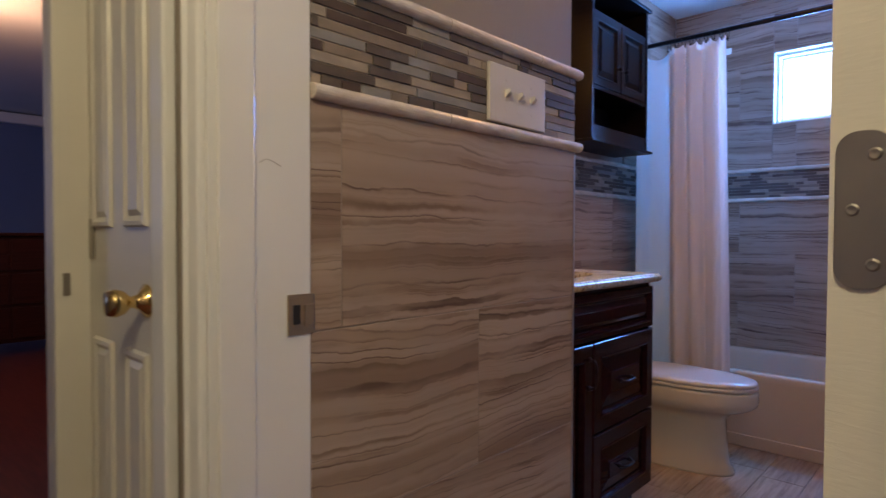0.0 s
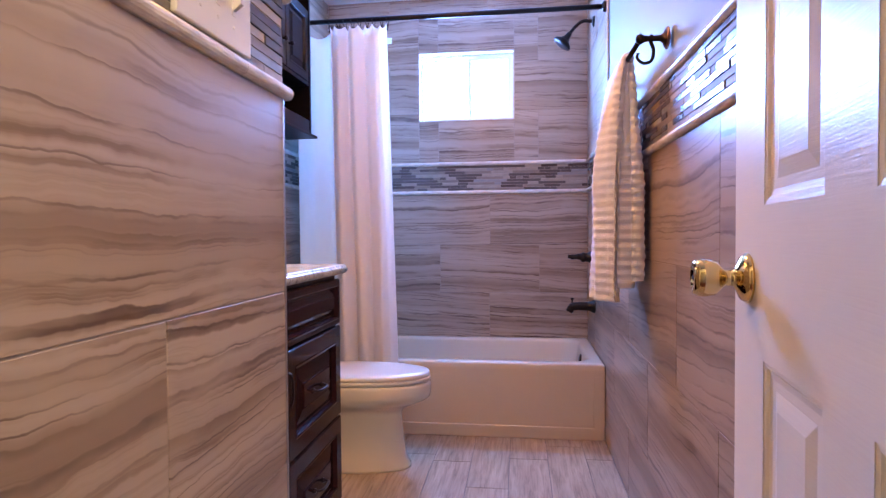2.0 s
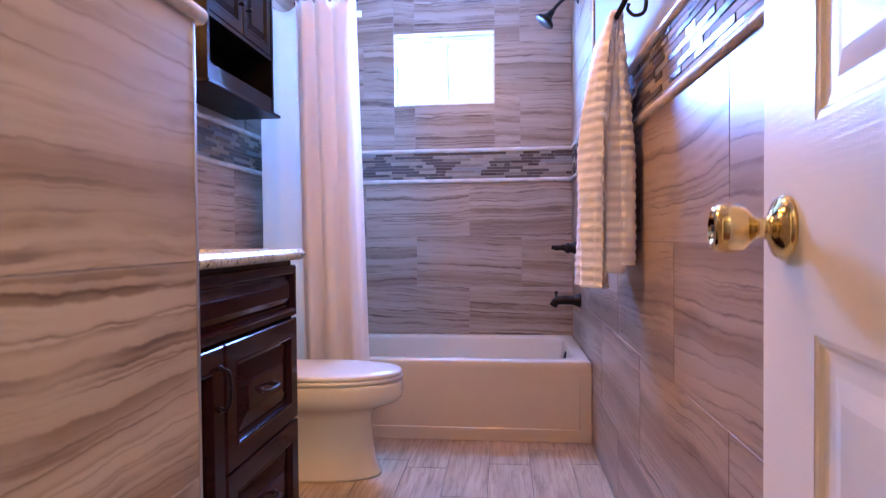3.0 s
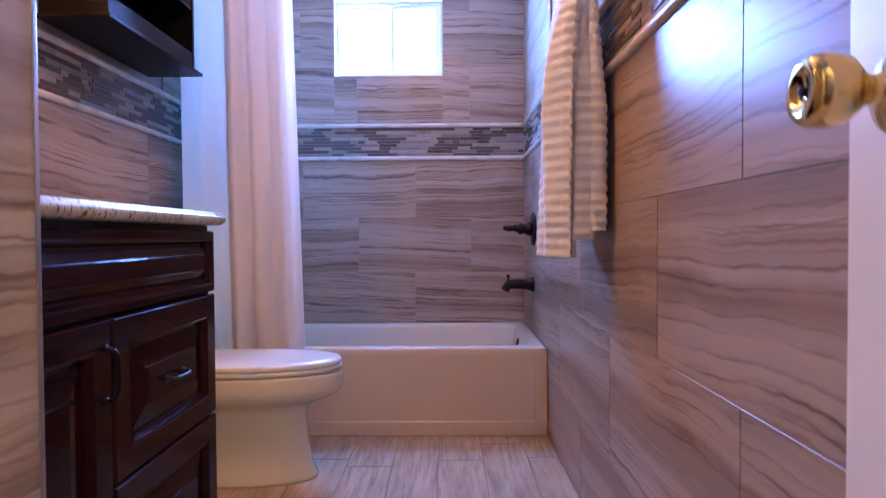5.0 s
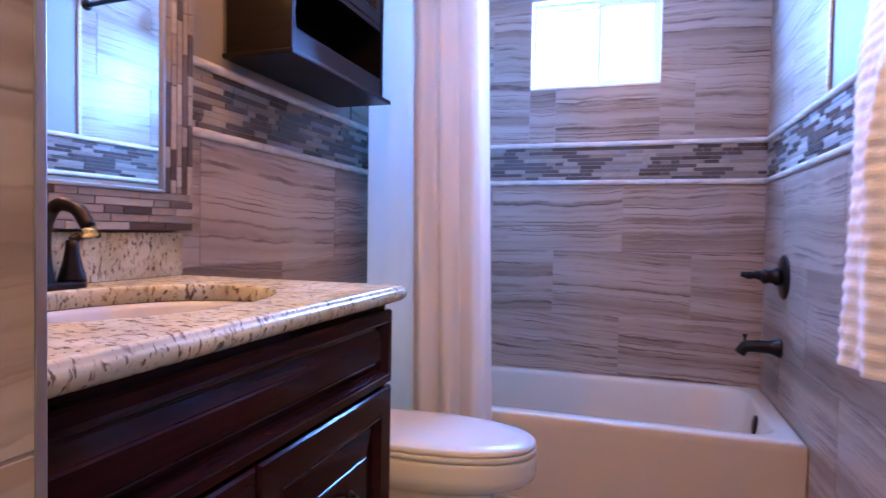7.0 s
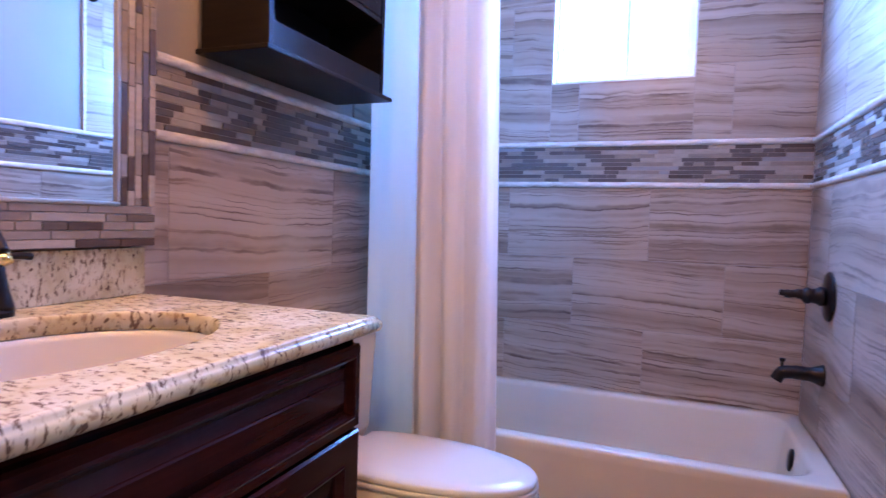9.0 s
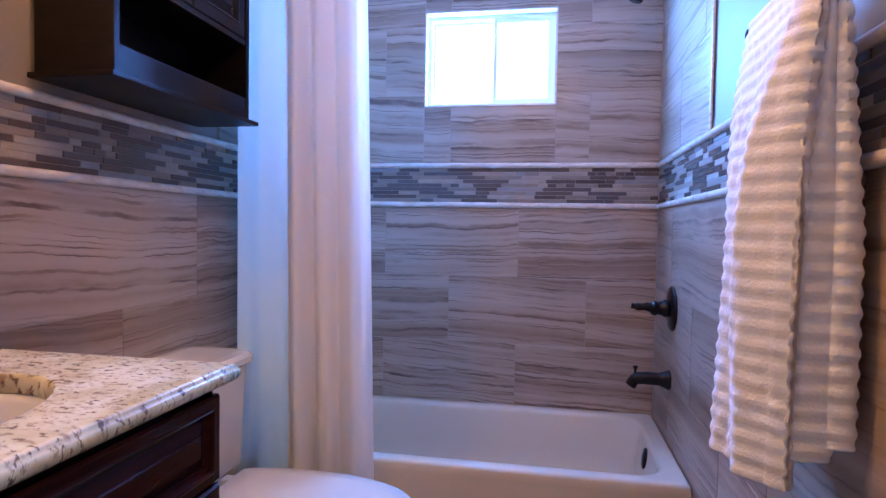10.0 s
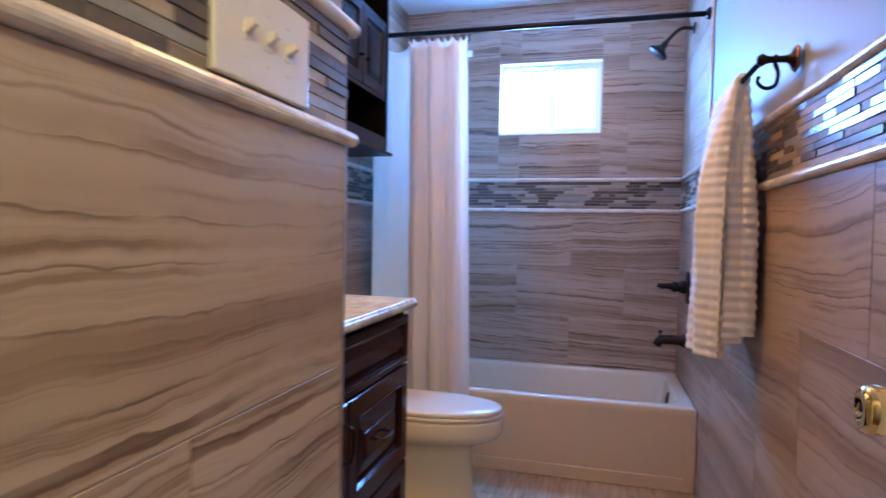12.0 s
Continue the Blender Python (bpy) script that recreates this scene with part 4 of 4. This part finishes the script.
# ---- mirror in a mosaic frame ----
def mirror():
    m = tagged(empty("mirror", LEFT, 1.925, 1.03), "wall mirror in a wide brown and cream mosaic frame", "mirror")
    oy, iy, z0, zi, z1, zt = 0.486, 0.391, 0.0, 0.092, 0.98, 0.888
    m.matrix_world = pose(LEFT + 0.018, 1.927, 1.03, 0, 0, -1.9)
    part("backing", box(0.0005, 0.012, -oy + 0.002, oy - 0.002, z0 + 0.001, z1), GROUT, m)
    part("glass", box(0.0125, 0.016, -iy, iy, zi, zt), MIRROR, m, "clear mirror glass")
    edge = border(-iy - 0.007, iy + 0.007, zi - 0.007, zt + 0.007, -0.004, 0.0105, 0.009)
    edge.transform(Matrix(((0, 1, 0, 0.0125), (1, 0, 0, 0), (0, 0, 1, 0), (0, 0, 0, 1))))
    part("inner_trim", edge, NICKEL, m, "slim metal inner trim")
    rnd = random.Random(12)
    turn = Matrix(((0, -1, 0, 0.012), (1, 0, 0, 0), (0, 0, 1, 0), (0, 0, 0, 1)))
    w = (oy - iy - 0.009) / 5
    def strips(a0, a1, upright, across):
        for k in range(5):
            a = a0 - rnd.uniform(0, 0.08)
            while a < a1 - 0.004:
                n = rnd.choice((0.048, 0.072, 0.098, 0.148))
                p, q = max(a, a0), min(a + n, a1)
                a += n
                if q - p < 0.012:
                    continue
                mat = rnd.choices(MOSAICS, (5, 26, 48, 20, 1))[0]
                c = across + (k + 0.5) * w
                if upright:
                    ob = new("mosaic_strip", tile_mesh(w - 0.0015, q - p - 0.0015, 0.007, mat, 0.0008))
                    ob.matrix_basis = turn @ Matrix.Translation((c, 0, (p + q) / 2))
                else:
                    ob = new("mosaic_strip", tile_mesh(q - p - 0.0015, w - 0.0015, 0.007, mat, 0.0008))
                    ob.matrix_basis = turn @ Matrix.Translation(((p + q) / 2, 0, c))
                ob.parent = m
    strips(z0 + 5 * w, zt + 0.008, True, iy + 0.009)
    strips(z0 + 5 * w, zt + 0.008, True, -oy)
    strips(-oy, oy, False, z0)
    strips(-oy, oy, False, zt + 0.008)


# ---- wall cabinet over the toilet ----
def wall_cabinet():
    c = tagged(empty("wall_cabinet", LEFT + 0.001, 2.885, 1.495), "espresso wooden wall cabinet with two doors and an open shelf", "wall cabinet")
    w, d = 0.295, 0.212
    part("side_panel", box(0.006, d, -w, -w + 0.018, 0.012, 0.735, 0.0015), ESPRESSO, c)
    part("side_panel", box(0.006, d, w - 0.018, w, 0.012, 0.735, 0.0015), ESPRESSO, c)
    part("back_panel", box(0.006, 0.012, -w + 0.018, w - 0.018, 0.012, 0.735), ESPRESSO, c)
    part("bottom_board", box(0.014, d + 0.020, -w - 0.028, w + 0.028, 0.0, 0.013, 0.003), ESPRESSO, c)
    part("top_board", box(0.014, d + 0.016, -w - 0.016, w + 0.016, 0.735, 0.755, 0.006, 3), ESPRESSO, c)
    for z in (0.262, 0.605):
        part("shelf", box(0.012, d - 0.004, -w + 0.018, w - 0.018, z - 0.016, z, 0.001), ESPRESSO, c)
    part("front_rail", box(d - 0.020, d - 0.003, -w + 0.018, w - 0.018, 0.013, 0.082, 0.003), ESPRESSO, c)
    for s in (-1, 1):
        a, b = sorted((s * 0.002, s * (w - 0.020)))
        dr = raised_front(a, b, 0.264, 0.603, c, "door", d - 0.022, 0.05, ESPRESSO)
        part("knob", lathe([(0.001, 0), (0.007, 0), (0.005, 0.008), (0.011, 0.014), (0.011, 0.020), (0.006, 0.024), (0.001, 0.025)], 16, pose(d - 0.004, s * 0.035, 0.375, 0, 90, 0)), BRONZE, dr, "small dark knob", True)


wall_cabinet()


# ---- vanity light above the mirror ----
def vanity_light():
    v = tagged(empty("vanity_light", LEFT, 1.965, 2.16), "bronze vanity light bar with three opal glass shades", "wall lamp")
    part("back_plate", box(0.0, 0.022, -0.30, 0.30, -0.03, 0.03, 0.006, 3), BRONZE, v)
    for yy in (-0.245, 0, 0.245):
        part("arm", tube(curve_points([(0.02, yy, 0), (0.08, yy, 0.012), (0.155, yy, 0.0), (0.16, yy, -0.02)]), 0.006), BRONZE, v, smooth=True)
        part("shade", lathe([(0.018, 0.0), (0.030, -0.02), (0.045, -0.06), (0.050, -0.09), (0.046, -0.092), (0.002, -0.03)], 24, pose(0.16, yy, -0.02)), OPAL, v, smooth=True)


# ---- towel bar and towel ----
def towel_bar():
    b = tagged(empty("towel_bar", 0, 2.15, 1.565), "dark bronze towel bar with scrolled posts", "towel bar")
    part("bar", tube([(-0.075, -0.012, 0.004), (-0.075, 0.557, 0.004)], 0.0075, 14), BRONZE, b, smooth=True)
    for yy in (0.0, 0.545):
        p = part("post", lathe([(0.001, 0), (0.029, 0), (0.030, 0.004), (0.024, 0.010), (0.014, 0.014), (0.009, 0.022), (0.008, 0.040), (0.013, 0.046), (0.008, 0.052), (0.010, 0.066), (0.016, 0.075), (0.010, 0.086), (0.001, 0.089)], 24, pose(-0.0005, yy, 0.004, 0, -90, 0)), BRONZE, b, smooth=True)
        part("rosette_rim", lathe([(0.024, 0.0), (0.031, 0.0), (0.0315, 0.004), (0.027, 0.008), (0.024, 0.008)], 28, pose(-0.0008, yy, 0.004, 0, -90, 0)), COPPER_BRONZE, p, "copper-edged rosette", True)
        pts = curve_points([(-0.048, yy, -0.004), (-0.040, yy, -0.03), (-0.046, yy, -0.058), (-0.068, yy, -0.064), (-0.084, yy, -0.050), (-0.082, yy, -0.036)], 6)
        part("scroll_hook", tube(pts, [0.0055 - 0.0015 * i / len(pts) for i in range(len(pts) - 1)] + [0.006], 10), BRONZE, p, smooth=True)


towel_bar()


def ribbed(ring_at, z0, z1, n):
    """A thick folded layer of ribbed terry, lofted from the bottom hem up."""
    rings = []
    for k in range(n + 1):
        z = z0 + (z1 - z0) * k / n
        rings.append(ring_at(z, 0.0013 * math.sin(2 * math.pi * (z - 0.8) / 0.0285 + 0.5 * math.sin(9.0 * z)) + 0.0002 * math.sin(2 * math.pi * (z - 0.8) / 0.0075)))
    return loft(rings)


def towel():
    """A ribbed towel folded in thirds over the bar: two thick hanging layers and the fold on top."""
    t = tagged(empty("towel", 0, 0, 0), "cream ribbed bath towel folded over the bar", "towel")
    top = 1.574

    def slab(x0, x1, y0, y1, z, puff, lean, shear=0.0, crease=0.45):
        """Outline at one height; the ribs swell it, the corners are round."""
        a, b, r = x0 - puff, x1 + puff, min(0.018, (x1 - x0) * 0.47)
        pts = round_rect(a, b, y0 - puff, y1 + puff, z, r, 4)
        out = []
        for i in range(len(pts)):
            p, q = pts[i], pts[(i + 1) % len(pts)]
            out.append(p)
            if (q - p).length > 0.1:
                for k in range(1, 36):
                    m = p.lerp(q, k / 36)
                    m.x += lean * 0.017 * math.sin(11.0 * k / 36 + 2.0) * (1 if p.x < (a + b) / 2 else 0.4)
                    m.x += (0.35 * puff + 0.0007) * math.sin(2 * math.pi * m.y / 0.031 + 1.2 * math.sin(31.0 * z)) + 0.0006 * math.sin(170.0 * m.y + 60.0 * z)
                    out.append(m)
        for p in out:
            u = min(1.0, max(0.0, (p.y - y0) / (y1 - y0)))
            if p.x < (x0 + x1) / 2:
                p.x += shear * (1.7 * (1 - u / crease) if u < crease else 1.5 * (u - crease) / (1 - crease))
        return out

    def front(z, puff):
        d = (top - z) / 0.77
        e = 1 - (1 - min(1, d * 1.9)) ** 2
        return slab(-0.094 - 0.070 * e - 0.012 * d, -0.0775 - 0.022 * min(1, max(0, 2.2 * d - 0.15)), 2.340 + 0.012 * d, 2.660 - 0.065 * d, z, puff, d, 0.028 * min(1, 2 * d), 0.06 + 0.42 * d)

    def rear(z, puff):
        d = (top - z) / 0.70
        return slab(-0.0722 + 0.006 * min(1, max(0, 2.2 * d - 0.15)), -0.056 + 0.036 * min(1, d * 1.8), 2.345, 2.650, z, puff, d * 0.4)

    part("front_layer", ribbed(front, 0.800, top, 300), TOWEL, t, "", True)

    def middle(z, puff):
        d = min(1, max(0, 2.2 * (top - z) / 0.77 - 0.15))
        return slab(-0.0790 - 0.034 * d, -0.0705 + 0.022 * d, 2.3475 + 0.004 * d, 2.585, z, puff * (0.3 + 0.7 * d), 0.0)

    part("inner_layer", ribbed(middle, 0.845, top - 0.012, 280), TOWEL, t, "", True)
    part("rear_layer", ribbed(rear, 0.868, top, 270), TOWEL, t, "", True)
    pts = [Vector((-0.075 + 0.020 * math.cos(radians(a)), 0, top - 0.004 + 0.020 * math.sin(radians(a)))) for a in range(0, 181, 15)]
    inner = [Vector((-0.075 + 0.009 * math.cos(radians(a)), 0, top - 0.004 + 0.009 * math.sin(radians(a)))) for a in range(180, -1, -15)]
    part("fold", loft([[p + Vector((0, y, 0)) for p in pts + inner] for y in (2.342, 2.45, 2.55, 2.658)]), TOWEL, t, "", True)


towel()


# ---- bathroom door ----
def panel_door(name, width, label, panels, hinge_edge):
    d = structure(empty(name), label, "door")
    t = 0.036
    part("core", box(-t / 2 + 0.007, t / 2 - 0.007, 0.002, width - 0.002, 0.012, 2.028), DOOR_SKIN, d)
    ys = [0.0] + [v for p in panels[0] for v in p] + [width]
    for a, b in zip(ys[::2], ys[1::2]):
        part("stile", box(-t / 2, t / 2, a, b, 0.01, 2.03, 0.0), DOOR_SKIN, d)
    zs = [0.01] + [v for p in panels[1] for v in p] + [2.03]
    for a, b in panels[0]:
        for c, e in zip(zs[::2], zs[1::2]):
            part("rail", box(-t / 2, t / 2, a, b, c, e, 0.0), DOOR_SKIN, d)
        for c, e in panels[1]:
            bm = bmesh.new()
            for s in (-1, 1):
                def rect(i, h):
                    return [Vector((s * h, a + i, c + i)), Vector((s * h, b - i, c + i)), Vector((s * h, b - i, e - i)), Vector((s * h, a + i, e - i))]
                loft([rect(0, t / 2 - 0.001), rect(0.006, t / 2 - 0.002), rect(0.010, t / 2 - 0.005), rect(0.018, t / 2 - 0.0062), rect(0.030, t / 2 - 0.0064), rect(0.048, t / 2 - 0.0025), rect(0.050, t / 2 - 0.002)], False, True, bm)
            part("panel", bm, DOOR_SKIN, d)
    return d


def knob(parent, x, y, z, side):
    """Brass tulip knob on a round rose; side is the way it points along x."""
    k = part("knob", lathe([(0.001, 0), (0.034, 0), (0.035, 0.003), (0.030, 0.010), (0.016, 0.016), (0.011, 0.020), (0.011, 0.030), (0.017, 0.036), (0.024, 0.043), (0.0265, 0.056), (0.026, 0.066), (0.022, 0.072), (0.0145, 0.073), (0.013, 0.069), (0.001, 0.068)], 36, pose(x, y, z, 0, 90 * side, 0)), BRASS, parent, "polished brass knob", True)
    # A small black pin gives the dark of the lock hole.
    part("keyhole_patch", lathe([(0.001, 0), (0.004, 0), (0.004, 0.004), (0.001, 0.005)], 10, pose(x + 0.068 * side, y, z, 0, 90 * side, 0)), BLACK, k)


DOOR_W = 0.715
door_1 = panel_door("door_1", DOOR_W, "white panelled bathroom door standing open with a brass knob", [((0.095, 0.275), (0.378, 0.570)), ((0.24, 0.858), (1.056, 1.64), (1.74, 1.92))], True)
knob(door_1, -0.018, DOOR_W - 0.073, 0.958, -1)
part("latch_plate", box(-0.012, 0.012, DOOR_W - 0.001, DOOR_W + 0.001, 0.925, 0.980), BRASS, door_1)
for z in (0.25, 1.085, 1.80):
    ring = round_rect(-0.014, 0.0175, z - 0.052, z + 0.052, 0.0, 0.013)
    pts0 = [Vector((p.x, -0.0022, p.y)) for p in ring]
    pts1 = [Vector((p.x, 0.0005, p.y)) for p in ring]
    h = part("hinge", loft([pts0, pts1]), NICKEL, door_1, "dull metal butt hinge")
    part("barrel", tube([(0.0235, -0.002, z - 0.052), (0.0235, -0.002, z + 0.052)], 0.006, 12), NICKEL, h)
    for dx, dz in ((-0.004, 0.0), (0.008, 0.036), (0.008, -0.036)):
        part("screw", lathe([(0.0005, 0), (0.0045, 0), (0.003, 0.0012), (0.0005, 0.0008)], 12, pose(dx, -0.0022, z + dz, 90, 0, 0)), NICKEL, h)
door_1.matrix_world = pose(-0.155, 0.640, 0, 0, 0, -6.3)

# closet door front: narrow raised panels, knob and hinge
for a, b in ((CX0 + 0.05, CX0 + 0.165), (CX1 - 0.165, CX1 - 0.05)):
    for c, e in ((0.22, 0.84), (1.08, 1.92)):
        def rect(i, h):
            return [Vector((a + i, CY - h, c + i)), Vector((b - i, CY - h, c + i)), Vector((b - i, CY - h, e - i)), Vector((a + i, CY - h, e - i))]
        part("panel", loft([rect(0, 0.0), rect(0.004, 0.008), rect(0.012, 0.009), rect(0.022, 0.002), rect(0.034, 0.008)], False, True), CREAM, closet)
k = part("knob", lathe([(0.001, 0), (0.032, 0), (0.033, 0.003), (0.014, 0.016), (0.010, 0.030), (0.022, 0.042), (0.026, 0.056), (0.022, 0.070), (0.001, 0.071)], 28, pose(CX1 - 0.06, CY, 0.94, 90, 0, 0)), BRASS, closet, "polished brass knob", True)
part("hinge", box(CX0 + 0.02, CX0 + 0.05, CY - 0.004, CY, 1.01, 1.10, 0.001), NICKEL, closet, "dull metal hinge")
part("jamb", box(CX1 + 0.002, -0.987, CY + 0.002, CY + 0.02, 0, 2.05, 0.003), GLOSS_WHITE, closet)
part("casing", box(-0.985, -0.938, HALL_Y0 - 0.020, HALL_Y0 - 0.0005, 0, 2.1, 0.005), GLOSS_WHITE, closet)


# ---- switch plate ----
def switch_plate():
    s = tagged(empty("switch_plate", STUB, 1.212, 1.361), "ivory triple toggle light switch plate on the mosaic band", "light switch")
    bm = box(0.0005, 0.010, -0.102, 0.102, -0.060, 0.060, 0.0035, 3)
    part("plate", bm, PLATE, s)
    for yy in (-0.046, 0.0, 0.046):
        part("toggle_slot", box(0.0098, 0.0108, yy - 0.006, yy + 0.006, -0.013, 0.013, 0.0004), PLATE, s)
        tg = loft([[Vector((0.0105 + dx, yy + q, z)) for q in (-0.0045, 0.0045)] + [Vector((0.0105 + dx, yy + q, z + h)) for q in (0.0045, -0.0045)] for dx, z, h in ((0, -0.006, 0.014), (0.010, 0.002, 0.009), (0.013, 0.004, 0.007))])
        part("toggle", tg, PLATE, s)
        for dz in (-0.030, 0.030):
            part("screw", lathe([(0.0004, 0), (0.003, 0), (0.002, 0.001), (0.0004, 0.0008)], 10, pose(0.010, yy, dz, 0, 90, 0)), PLATE, s)


# ---- bedroom dresser ----
def dresser():
    d = tagged(empty("dresser", -6.6, 1.35, 0), "dark red mahogany dresser on short feet", "dresser")
    part("body", box(-0.25, 0.25, -0.9, 0.9, 0.10, 1.04, 0.01), MAHOGANY, d)
    part("top", box(-0.27, 0.28, -0.93, 0.93, 1.04, 1.07, 0.008), MAHOGANY, d)
    for z in (0.14, 0.44, 0.74):
        for a, b in ((-0.87, -0.01), (0.01, 0.87)):
            dr = part("drawer", box(0.25, 0.268, a, b, z, z + 0.27, 0.006), MAHOGANY, d)
            part("pull", tube(curve_points([(0.268, (a + b) / 2 - 0.05, z + 0.14), (0.29, (a + b) / 2 - 0.02, z + 0.135), (0.29, (a + b) / 2 + 0.02, z + 0.135), (0.268, (a + b) / 2 + 0.05, z + 0.14)]), 0.004, 8), BRASS, dr)
    for x in (-0.2, 0.2):
        for y in (-0.85, 0.85):
            part("foot", lathe([(0.02, 0.0), (0.03, 0.02), (0.035, 0.10)], 14, pose(x, y, 0)), MAHOGANY, d)


def ceiling_lamp():
    c = tagged(empty("ceiling_light", -0.60, 2.22, CEIL), "round flush ceiling light with an opal glass dome", "ceiling light")
    part("rim", lathe([(0.001, -0.0005), (0.150, -0.0005), (0.152, -0.012), (0.140, -0.022), (0.001, -0.022)], 36), BRONZE, c, smooth=True)
    dome = part("dome", lathe([(0.136, -0.0225), (0.128, -0.045), (0.095, -0.070), (0.050, -0.082), (0.004, -0.085)], 36), OPAL, c, smooth=True)
    dome.visible_shadow = False


dresser()
ceiling_lamp()
switch_plate()
vanity_light()

# ---- pieces of walls and floor ----
floor_planks()
mirror()
tile_all()
